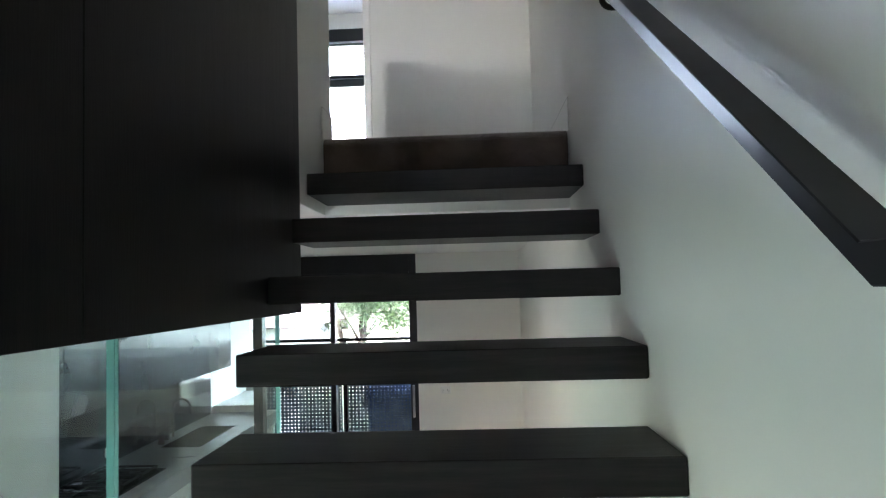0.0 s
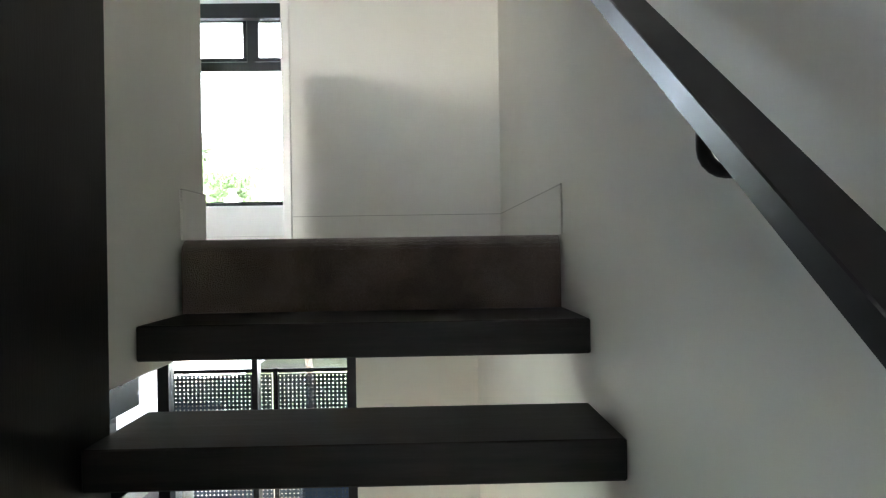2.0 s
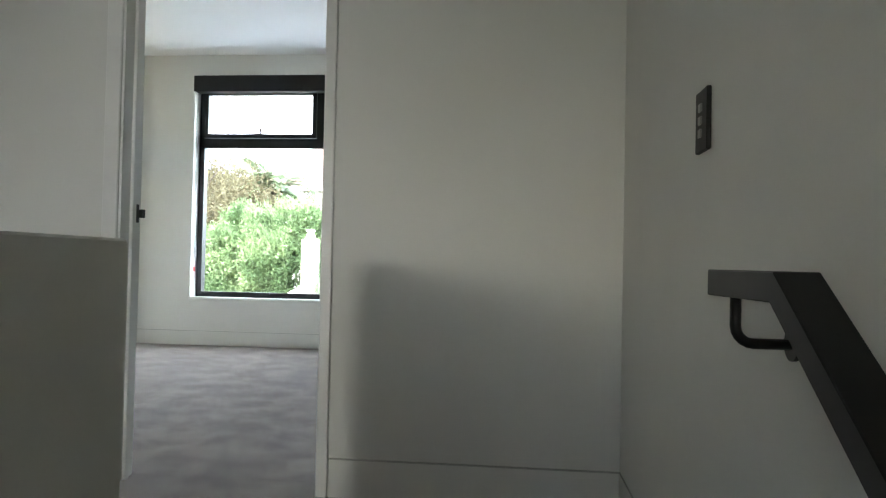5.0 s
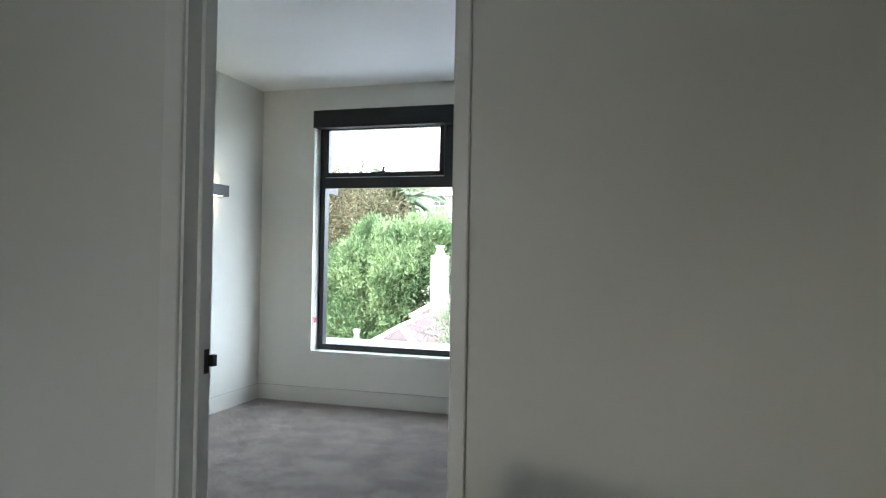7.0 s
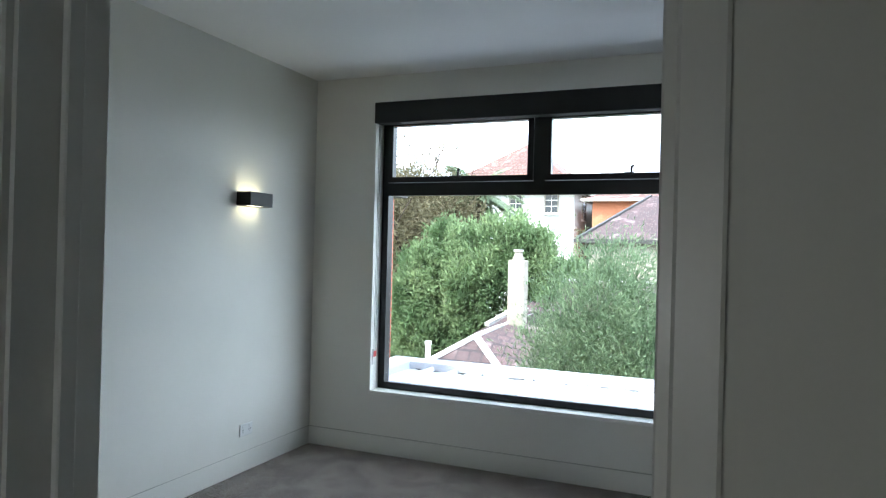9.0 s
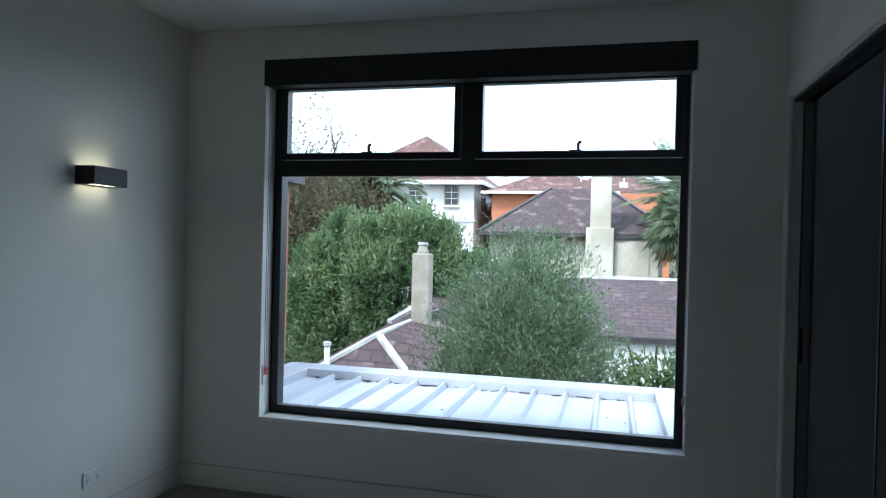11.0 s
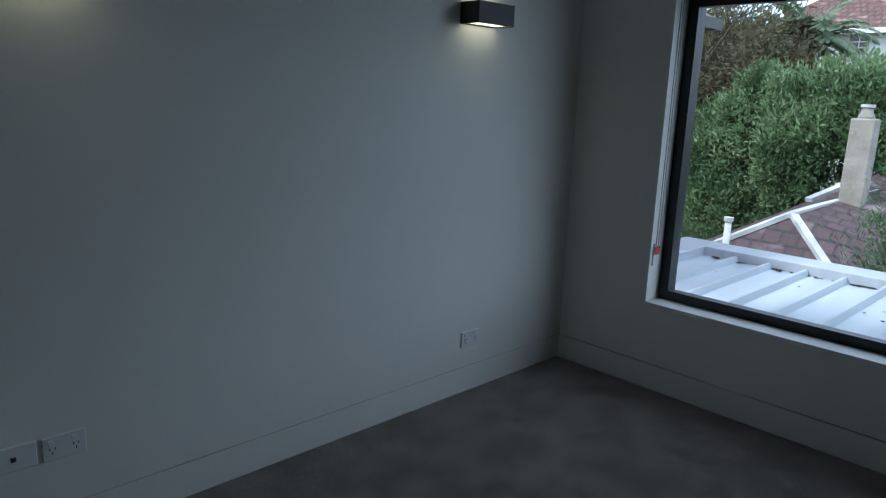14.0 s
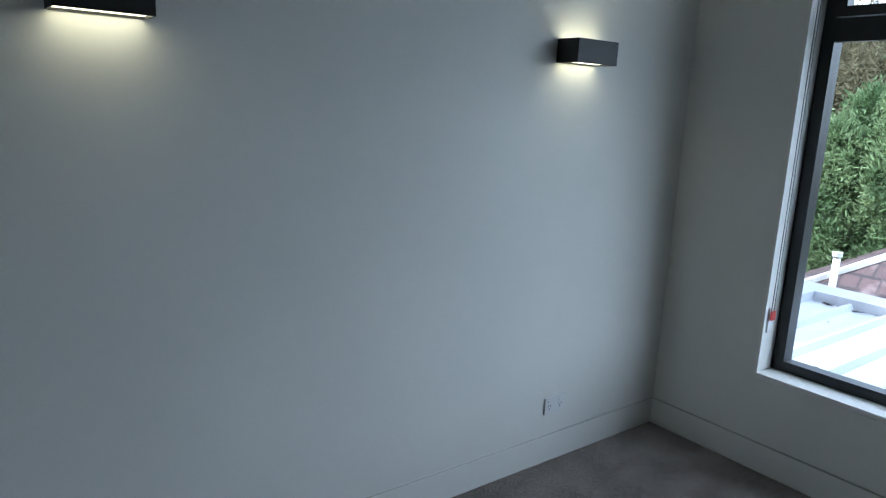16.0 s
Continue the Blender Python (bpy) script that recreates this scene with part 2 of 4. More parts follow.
# ---- building blocks ----
def box(bm, x0, y0, z0, x1, y1, z1, bevel=0.0, seg=1):
    m = Matrix.LocRotScale(((x0 + x1) / 2, (y0 + y1) / 2, (z0 + z1) / 2), None, (abs(x1 - x0), abs(y1 - y0), abs(z1 - z0)))
    vs = bmesh.ops.create_cube(bm, size=1, matrix=m)["verts"]
    if bevel:
        es = list({e for v in vs for e in v.link_edges})
        bmesh.ops.bevel(bm, geom=es, offset=bevel, segments=seg, affect="EDGES", profile=0.5)
    return bm


def boxes(*specs, bevel=0.0, seg=1):
    bm = bmesh.new()
    for s in specs:
        box(bm, *s, bevel=bevel, seg=seg)
    return bm


def prism(polygon, axis, lo, hi, bevel=0.0):
    """A polygon in the two other axes, drawn out along one axis."""
    bm = bmesh.new()
    place = {"x": lambda a, b, c: (c, a, b), "y": lambda a, b, c: (a, c, b), "z": lambda a, b, c: (a, b, c)}[axis]
    low = [bm.verts.new(place(a, b, lo)) for a, b in polygon]
    high = [bm.verts.new(place(a, b, hi)) for a, b in polygon]
    bm.faces.new(low)
    bm.faces.new(high)
    for i in range(len(low)):
        j = (i + 1) % len(low)
        bm.faces.new((low[i], low[j], high[j], high[i]))
    bmesh.ops.recalc_face_normals(bm, faces=bm.faces)
    if bevel:
        bmesh.ops.bevel(bm, geom=list(bm.edges), offset=bevel, segments=1, affect="EDGES")
    return bm


def tube(bm, points, radius, sides=10, radius2=None):
    """A round bar through points."""
    rings = []
    pts = [Vector(p) for p in points]
    for i, p in enumerate(pts):
        d = (pts[min(i + 1, len(pts) - 1)] - pts[max(i - 1, 0)]).normalized()
        a = d.orthogonal().normalized()
        b = d.cross(a)
        r = radius if radius2 is None else radius + (radius2 - radius) * i / (len(pts) - 1)
        if rings:
            ref = rings[-1][0].co - pts[i - 1]
            a = (ref - d * ref.dot(d)).normalized()
            b = d.cross(a)
        rings.append([bm.verts.new(p + r * (math.cos(k * 2 * math.pi / sides) * a + math.sin(k * 2 * math.pi / sides) * b)) for k in range(sides)])
    for r0, r1 in zip(rings, rings[1:]):
        for k in range(sides):
            bm.faces.new((r0[k], r0[(k + 1) % sides], r1[(k + 1) % sides], r1[k]))
    bm.faces.new(rings[0][::-1])
    bm.faces.new(rings[-1])
    return bm


def mesh_of(name, bm, mat, smooth=False):
    me = bpy.data.meshes.new(name)
    bm.to_mesh(me)
    bm.free()
    me.materials.append(mat)
    if smooth:
        me.polygons.foreach_set("use_smooth", [True] * len(me.polygons))
    return me


def part(name, bm, mat, parent, label="", smooth=False):
    ob = new(name, mesh_of(name, bm, mat, smooth))
    ob.parent = parent
    if label:
        ob["label"] = label
    return ob


def thing(name, label, category, bm=None, mat=None, at=(0, 0, 0), group="", kind="", smooth=False):
    ob = new(name, mesh_of(name, bm, mat, smooth) if bm else None)
    ob.location = at
    return tagged(ob, label, category, group, kind)


def structure(name, bm, mat, label, category, smooth=False):
    return thing(name, label, category, bm, mat, kind="structure", smooth=smooth)


FLOOR, LOW, TOP, LOWTOP = 0.0, -2.70, 2.60, -0.29
YL = 3.03                                         # garden wall of the lower storey
XW, YN, YS, XE = -3.685, 5.052, 1.53, -0.53       # bedroom walls
YD = 1.417                                        # landing side of the doorway wall
DL, DR, DH = -1.69, -0.985, 2.05                 # doorway
WL, WR, WB, WT = -3.211, -0.936, 0.424, 2.415      # bedroom window opening

# ---- shell ----
structure("wall_stair", boxes((0, -5, LOW, 0.12, YN + 0.3, TOP)), PAINT, "off-white painted plaster wall beside the stairs", "wall")
structure("wall_doorway", boxes((DR + 0.02, YD, 0, 0, YS, TOP), (-4.6, YD, 0, DL - 0.02, YS, TOP), (DL - 0.02, YD, DH + 0.02, DR + 0.02, YS, TOP)), PAINT, "off-white plaster wall with the bedroom doorway", "wall")
structure("wall_west", boxes((XW - 0.25, YS, LOW, XW, YN + 0.28, TOP)), PAINT, "off-white plaster bedroom wall with lamps", "wall")
structure("wall_north", boxes((XW, YN, LOWTOP, WL, YN + 0.28, TOP), (WR, YN, LOWTOP, 0, YN + 0.28, TOP), (WL, YN, LOWTOP, WR, YN + 0.28, WB), (WL, YN, WT, WR, YN + 0.28, TOP)), PAINT, "off-white plaster bedroom wall with the window", "wall")
structure("ceiling", boxes((-4.6, -5, TOP, 0.12, YN + 0.3, TOP + 0.2)), CEIL, "flat white plaster ceiling", "ceiling")
structure("wall_hall_south", boxes((-4.6, -5.0, LOW, -2.1, -4.85, TOP), (-1.0, -5.0, LOW, 0, -4.85, TOP), (-2.1, -5.0, LOW, -1.0, -4.85, 0.4), (-2.1, -5.0, 1.5, -1.0, -4.85, TOP)), PAINT, "off-white plaster wall at the end of the hall", "wall")
structure("wall_hall_west", boxes((-4.6, -4.85, LOWTOP, -4.45, YD, TOP)), PAINT, "off-white plaster hall wall", "wall")
structure("wall_wardrobe", boxes((XE, YS, 0, XE + 0.1, 2.55, TOP), (XE, 2.55, 2.11, XE + 0.1, YN, TOP), (XE, 4.985, 0, XE + 0.1, YN, 2.11), (-0.1, YS, 0, 0, YN, TOP)), PAINT, "off-white plaster wall round the wardrobe", "wall")

# carpeted upper floor with a rounded nosing over the stair
nose = [(0.02 - 0.04 * math.cos(a), -0.04 + 0.04 * math.sin(a)) for a in [k * math.pi / 12 for k in range(7)]]
structure("floor_landing", prism([(YS + 0.02, 0), (YS + 0.02, -0.03), (0.05, -0.03), (0.05, -0.178), (-0.02, -0.178)] + nose, "x", -0.93, -0.012), CARPET, "taupe cut-pile carpet folded over the top stair", "floor", smooth=False)
structure("floor_bedroom", boxes((XW, YS + 0.021, -0.03, XE + 0.02, YN, 0)), CARPET, "taupe cut-pile bedroom carpet", "floor")
structure("floor_hall", boxes((-4.45, -4.85, -0.03, -1.05, YS + 0.02, -0.0005), (-1.05, 0.195, -0.03, -0.931, YS + 0.02, -0.0005)), CARPET, "taupe cut-pile hall carpet", "floor")
structure("floor_slab", boxes((-4.6, -4.85, LOWTOP, -0.944, YN, -0.031), (-0.944, 0.052, LOWTOP, 0, YN, -0.031)), CEIL, "white plastered ceiling under the upper floor", "ceiling")

# half wall beside the stair, timber clad on the flight
structure("half_wall", boxes((-1.05, -4.6, LOWTOP, -0.943, 0.192, 0.806), bevel=0.004), PAINT, "off-white plastered half wall beside the stairs", "half wall")
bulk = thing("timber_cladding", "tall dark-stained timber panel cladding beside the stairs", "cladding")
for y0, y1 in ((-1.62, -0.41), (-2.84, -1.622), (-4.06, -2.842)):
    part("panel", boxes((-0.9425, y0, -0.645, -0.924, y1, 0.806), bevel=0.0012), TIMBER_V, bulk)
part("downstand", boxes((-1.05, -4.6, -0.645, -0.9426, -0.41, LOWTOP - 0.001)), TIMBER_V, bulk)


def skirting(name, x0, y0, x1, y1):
    structure(name, boxes((x0, y0, 0.001, x1, y1, 0.124), bevel=0.0006), PAINT, "painted skirting board below a painted shadow line", "skirting")
    # no groove is cut: its shadow line is a strip of darker colour
    structure("trim", boxes((x0, y0, 0.1242, x1, y1, 0.1275)), GROOVE_SHADE, "thin grey strip painted as a groove's shadow over the skirting", "trim")


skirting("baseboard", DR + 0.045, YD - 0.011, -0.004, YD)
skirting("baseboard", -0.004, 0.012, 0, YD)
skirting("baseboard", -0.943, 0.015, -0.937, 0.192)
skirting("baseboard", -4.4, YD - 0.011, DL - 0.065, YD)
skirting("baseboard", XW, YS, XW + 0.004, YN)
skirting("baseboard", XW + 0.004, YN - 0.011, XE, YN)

# doorway lining
door = thing("door_frame", "white painted door frame with an empty doorway", "door frame", kind="structure")
part("jamb", boxes((DL - 0.02, YD - 0.004, 0, DL, YS + 0.004, DH)), TRIM, door)
part("jamb", boxes((DR, YD - 0.004, 0, DR + 0.02, YS + 0.004, DH)), TRIM, door)
part("head", boxes((DL - 0.02, YD - 0.004, DH, DR + 0.02, YS + 0.004, DH + 0.02)), TRIM, door)
part("door_stop", boxes((DL, YD + 0.05, 0, DL + 0.012, YD + 0.075, DH), bevel=0.002), TRIM, door)
part("door_stop", boxes((DR - 0.012, YD + 0.05, 0, DR, YD + 0.075, DH), bevel=0.002), TRIM, door)
for y0, y1 in ((YD - 0.016, YD - 0.0005), (YS + 0.0005, YS + 0.016)):
    part("architrave", boxes((DL - 0.062, y0, 0, DL - 0.008, y1, DH + 0.05), bevel=0.003), TRIM, door)
    part("architrave", boxes((DR + 0.004, y0, 0, DR + 0.04, y1, DH + 0.05), bevel=0.003), TRIM, door)
    part("architrave", boxes((DL - 0.008, y0, DH + 0.004, DR + 0.004, y1, DH + 0.05), bevel=0.003), TRIM, door)
strike = part("strike_plate", boxes((DL, YS - 0.034, 0.9, DL + 0.002, YS - 0.004, 0.965), (DL + 0.002, YS - 0.006, 0.918, DL + 0.016, YS + 0.012, 0.948)), BLACK, door, "black metal strike plate")

# ---- stairs ----
stair = thing("staircase", "open-riser staircase with thick dark timber treads", "staircase")
for k in range(1, 16):
    y = -0.27 - 0.25 * (k - 1)
    part("tread", boxes((-0.935 if k == 1 else -0.923, y, -0.18 * k - 0.073, -0.001, y + (0.32 if k == 1 else 0.275), -0.18 * k), bevel=0.003), TIMBER, stair)

rail = thing("handrail", "dark bronze flat-bar handrail fixed to the wall", "handrail")
bend, grade, low_y = -0.085, 0.685, -2.03
xo, xi, thick = -0.097, -0.05, 0.034                 # flat bar, laid on its broad side


def bar_top(y):
    return 0.835 + grade * y


profile = [(0.141, 0.778 - thick), (0.141, 0.778), (bend, bar_top(bend) + 0.001), (low_y, bar_top(low_y)), (low_y - 0.24, bar_top(low_y)), (low_y - 0.24, bar_top(low_y) - thick), (low_y - 0.012, bar_top(low_y) - thick), (bend + 0.01, bar_top(bend) - thick + 0.003)]
part("bar", prism(profile, "x", xo, xi, bevel=0.0015), RAIL, rail)
for y, drop in ((0.1, 0.06), (-1.035, 0.055), (-2.17, 0.06)):
    top = 0.778 - thick + 0.001 if y > bend else bar_top(max(y, low_y)) - thick
    z = top - drop
    mid = (xo + xi) / 2
    arc = [(mid + 0.022 * (1 - math.cos(a)), y, z + 0.022 * (1 - math.sin(a))) for a in [k * math.pi / 10 for k in range(6)]]
    bm = tube(bmesh.new(), [(mid, y, top + 0.006), (mid, y, z + 0.026)] + arc + [(-0.004, y, z)], 0.007, 10)
    bracket = part("bracket", bm, RAIL, rail, smooth=True)
    part("rose", tube(bmesh.new(), [(-0.006, y, z), (0, y, z)], 0.021, 20), RAIL, bracket)

# ---- bedroom window ----
win = thing("window_1", "black aluminium window with two top lights over a fixed pane", "window", kind="structure")
f0, f1 = 5.165, 5.25
part("window_frame", boxes((WL, f0, WB, -3.156, f1, WT), (-0.978, f0, WB, WR, f1, WT), (-3.156, f0, WB, -0.978, f1, 0.462),
                           (-3.156, f0, 1.792, -0.978, f1, 1.868), (-3.156, f0, 2.305, -0.978, f1, WT), (-2.105, f0, 1.868, -2.03, f1, 2.305)), FRAME, win)
for x0, x1, hx in ((-3.156, -2.105, -2.63), (-2.03, -0.978, -1.5)):
    sash = part("sash", boxes((x0 + 0.002, f0 - 0.014, 1.872, x0 + 0.04, f0 + 0.04, 2.302), (x1 - 0.04, f0 - 0.014, 1.872, x1 - 0.002, f0 + 0.04, 2.302),
                              (x0 + 0.04, f0 - 0.014, 1.872, x1 - 0.04, f0 + 0.04, 1.909), (x0 + 0.04, f0 - 0.014, 2.266, x1 - 0.04, f0 + 0.04, 2.302)), FRAME, win)
    pane = part("pane", boxes((x0 + 0.04, f0 + 0.01, 1.909, x1 - 0.04, f0 + 0.016, 2.266)), GLASS, sash)
    pane.visible_shadow = False
    part("winder", boxes((hx - 0.035, f0 - 0.03, 1.895, hx + 0.03, f0 - 0.0145, 1.912), (hx + 0.005, f0 - 0.038, 1.9, hx + 0.019, f0 - 0.026, 1.947), (hx + 0.012, f0 - 0.044, 1.94, hx + 0.028, f0 - 0.03, 1.955), bevel=0.002), BLACK, sash)
part("bead", boxes((-3.156, f0 - 0.008, 0.4625, -3.146, f0 + 0.03, 1.7915), (-0.988, f0 - 0.008, 0.4625, -0.978, f0 + 0.03, 1.7915), (-3.146, f0 - 0.008, 0.4625, -0.988, f0 + 0.03, 0.474), (-3.146, f0 - 0.008, 1.78, -0.988, f0 + 0.03, 1.7915)), FRAME, win)
pane = part("pane", boxes((-3.146, f0 + 0.012, 0.474, -0.988, f0 + 0.018, 1.78)), GLASS, win)
pane.visible_shadow = False
part("window_sill", boxes((WL - 0.0005, YN - 0.004, WB - 0.02, WR + 0.0005, f0, WB + 0.003), bevel=0.002), TRIM, win)
part("reveal", boxes((WL - 0.0005, YN - 0.002, WB + 0.003, WL + 0.012, f0, WT)), TRIM, win)
part("reveal", boxes((WR - 0.012, YN - 0.002, WB + 0.003, WR + 0.0005, f0, WT)), TRIM, win)

blind = thing("roller_blind", "dark roller blind rolled up in its headbox", "blind")
part("headbox", boxes((WL - 0.002, YN - 0.006, 2.272, WR + 0.002, YN + 0.085, WT + 0.001), bevel=0.003), BLIND, blind)
for x, side in ((WL + 0.02, 1), (WR - 0.02, -1)):
    bm = tube(bmesh.new(), [(x, YN + 0.03, 2.28), (x, YN + 0.03, 0.66)], 0.0016, 6)
    tube(bm, [(x, YN + 0.05, 2.28), (x, YN + 0.05, 0.66)], 0.0016, 6)
    cord = part("bead_chain", bm, STEEL, blind)
    holder = part("chain_holder", boxes((x - side * 0.0075 - 0.006, YN + 0.018, 0.60, x - side * 0.0075 + 0.006, YN + 0.062, 0.71), bevel=0.003), PLASTIC, blind, "white plastic chain tensioner")
    part("warning_tag", boxes((x + side * 0.004 - 0.001, YN + 0.02, 0.655, x + side * 0.004 + 0.001, YN + 0.06, 0.695)), RED, holder, "small red warning print")

# ---- mirrored wardrobe ----
robe = thing("wardrobe", "built-in wardrobe with grey mirrored sliding doors", "wardrobe")
for x, y0, y1 in ((XE + 0.046, 3.91, 4.982), (XE + 0.012, 2.552, 3.938)):
    door_ = part("sliding_door", boxes((x, y0, 0.012, x + 0.018, y0 + 0.012, 2.095), (x, y1 - 0.012, 0.012, x + 0.018, y1, 2.095), (x, y0 + 0.012, 0.012, x + 0.018, y1 - 0.012, 0.03), (x, y0 + 0.012, 2.08, x + 0.018, y1 - 0.012, 2.095)), FRAME, robe)
    part("mirror", boxes((x + 0.002, y0 + 0.012, 0.03, x + 0.008, y1 - 0.012, 2.08)), mirror_mat, door_, "grey tinted mirror")
part("architrave", boxes((XE - 0.016, 4.968, 0, XE - 0.0005, 5.04, 2.205), bevel=0.003), TRIM, robe)
part("architrave", boxes((XE - 0.016, 2.5, 0, XE - 0.0005, 2.57, 2.205), bevel=0.003), TRIM, robe)
part("architrave", boxes((XE - 0.016, 2.57, 2.115, XE - 0.0005, 4.968, 2.205), bevel=0.003), TRIM, robe)
for z0, z1 in ((2.096, 2.1095), (0.001, 0.011)):
    part("track", boxes((XE + 0.006, 2.553, z0, XE + 0.08, 4.98, z1)), FRAME, robe)
part("finger_pull", boxes((XE + 0.042, 4.93, 0.92, XE + 0.0455, 4.955, 1.08), bevel=0.001), BLACK, robe)


# ---- bedroom wall lamps ----
def wall_lamp(y0, y1, z0=1.645, z1=1.73):
    lamp = thing("wall_lamp", "black rectangular up-down wall lamp, lit", "wall lamp", group="bedroom wall lamps")
    x0, x1, t = XW, XW + 0.105, 0.004
    part("housing", boxes((x1 - t, y0, z0, x1, y1, z1), (x0, y0, z0, x1 - t, y0 + t, z1), (x0, y1 - t, z0, x1 - t, y1, z1), (x0, y0 + t, z0, x0 + t, y1 - t, z1)), BLACK, lamp)
    for z in (z0 + 0.006, z1 - 0.009):
        part("diffuser", boxes((x0 + t, y0 + t, z, x1 - t, y1 - t, z + 0.003)), LAMP, lamp, "warm glowing diffuser")
    return lamp


wall_lamp(4.205, 4.418)
wall_lamp(2.562, 2.775)


# ---- sockets and switches ----
def socket(name, label, face, u, z, w=0.117, h=0.074, kind="power", dark=False):
    """A wall plate at u along the wall; face gives the wall's point and normal axis."""
    axis, wall, side = face
    body = BLACK if dark else PLASTIC
    ob = thing(name, label, "switch" if kind == "switch" else "power point")

    def slab(u0, z0, u1, z1, d0, d1, bevel=0.0):
        if axis == "x":
            return boxes((wall + side * d0, u0, z0, wall + side * d1, u1, z1), bevel=bevel)
        return boxes((u0, wall + side * d0, z0, u1, wall + side * d1, z1), bevel=bevel)
    part("plate", slab(u - w / 2, z - h / 2, u + w / 2, z + h / 2, 0, 0.009, 0.002), body, ob)
    if kind == "power":
        for s in (-1, 1):
            c = u + s * w * 0.27
            part("rocker", slab(c - 0.012, z + 0.012, c + 0.002, z + 0.027, 0.009, 0.013, 0.001), body, ob)
            for du, dz in ((-0.009, 0.0), (0.005, 0.0), (-0.002, -0.014)):
                part("slot", slab(c + du, z + dz - 0.005, c + du + 0.0025, z + dz + 0.004, 0.0085, 0.0096), SLOT, ob)
    elif kind == "switch":
        for i in (-1, 0, 1):
            part("rocker", slab(u - 0.009, z + i * 0.024 - 0.008, u + 0.009, z + i * 0.024 + 0.008, 0.009, 0.0125, 0.001), STEEL if dark else body, ob)
    else:
        part("connector", slab(u - 0.006, z - 0.006, u + 0.006, z + 0.006, 0.009, 0.014, 0.001), SLOT, ob)
    return ob


WEST = ("x", XW, 1)
socket("power_point", "white double power point above the skirting", WEST, 4.345, 0.262)
socket("power_point", "white double power point beside a blank plate", WEST, 2.635, 0.318)
socket("aerial_point", "white plate with a black aerial socket", WEST, 2.505, 0.32, kind="aerial")
socket("light_switch", "dark bronze switch plate on the stair wall", ("x", 0, -1), 0.51, 1.055, 0.075, 0.117, "switch", True)
LOWN = ("y", YL, -1)
socket("light_switch", "white light switch on the lower wall", LOWN, -0.62, -1.118, 0.06, 0.06, "aerial")
socket("light_switch", "second white light switch on the lower wall", LOWN, -0.62, -1.208, 0.06, 0.06, "aerial")
socket("power_point", "white double power point on the lower wall", LOWN, -0.623, -1.405, 0.085, 0.06)

# ---- lower storey ----
structure("floor_lower", boxes((-4.6, -5, LOW - 0.15, 0, 7.0, LOW)), BOARDS, "brown oak floor of the lower storey", "floor")
# the kitchen is set out in its own measure and brought to size at the end of its lines
KS, KC = 0.85, Vector((-0.384, -2.547, -0.58))
KLOW, KTOP = KC.z + (LOW - KC.z) / KS, KC.z + (LOWTOP - 0.002 - KC.z) / KS
kitchen_from = set(bpy.data.objects)
XK = -3.5
structure("wall_kitchen", boxes((XK - 0.185, -5, KLOW, XK, -3.1, KTOP), (XK - 0.185, -0.7, KLOW, XK, 6.9, KTOP), (XK - 0.185, -3.1, KLOW, XK, -0.7, -2.5), (XK - 0.185, -3.1, -0.7, XK, -0.7, KTOP)), PAINT, "off-white kitchen side wall", "wall")
structure("kitchen_bay", boxes((XK, 6.7, KLOW, -2.8, 6.9, -1.75), (XK, 6.7, -0.75, -2.8, 6.9, KTOP), (XK, YN + 0.28, KTOP + 0.001, -2.75, 6.9, KTOP + 0.1), (-2.86, YN + 0.29, KLOW, -2.8, 6.7, -2.0)), PAINT, "white bay wall behind the kitchen bench", "wall")

bench = thing("kitchen_bench", "grey stone kitchen benchtop on white cabinets", "kitchen bench")
part("benchtop", boxes((XK, 1.33, -2.02, -2.75, 3.72, -1.98), (XK, 4.68, -2.02, -2.75, 6.69, -1.98), (XK, 3.72, -2.02, -3.3, 4.68, -1.98), (-2.93, 3.72, -2.02, -2.75, 4.68, -1.98)), STONE, bench)
part("apron", boxes((-2.79, 1.33, -2.12, -2.751, 6.69, -2.0205)), STONE, bench)
for i in range(6):
    y = 1.72 + i * 0.6
    part("cabinet_door", boxes((-2.83, y, KLOW + 0.1, -2.81, y + 0.594, -2.14), bevel=0.002), TRIM, bench)
part("carcass", boxes((XK + 0.01, 1.72, KLOW + 0.1, -2.831, 3.7, -2.03), (XK + 0.01, 4.7, KLOW + 0.1, -2.831, 6.6, -2.03), (XK + 0.01, 3.7, KLOW + 0.1, -2.831, 4.7, -2.25)), TRIM, bench)
part("toe_kick", boxes((XK + 0.01, 1.75, KLOW, -2.9, 6.6, KLOW + 0.099)), BLACK, bench)
sink = thing("sink", "dark double-bowl sink set in the benchtop", "sink")
for y0, y1 in ((3.72, 4.18), (4.22, 4.68)):
    part("bowl", boxes((-3.3, y0, -2.2, -2.93, y1, -2.19), (-3.3, y0, -2.19, -3.29, y1, -1.976), (-2.94, y0, -2.19, -2.93, y1, -1.976), (-3.29, y0, -2.19, -2.94, y0 + 0.012, -1.976), (-3.29, y1 - 0.012, -2.19, -2.94, y1, -1.976)), CABINET, sink)
tap = thing("kitchen_tap", "black gooseneck kitchen tap behind the sink", "tap")
part("spout", tube(bmesh.new(), [(-3.4, 4.2, -1.98), (-3.4, 4.2, -1.7)] + [(-3.4 + 0.09 * (1 - math.cos(a)), 4.2, -1.7 + 0.09 * math.sin(a)) for a in [k * math.pi / 8 for k in range(1, 9)]] + [(-3.22, 4.2, -1.76)], 0.012, 10), BLACK, tap, smooth=True)
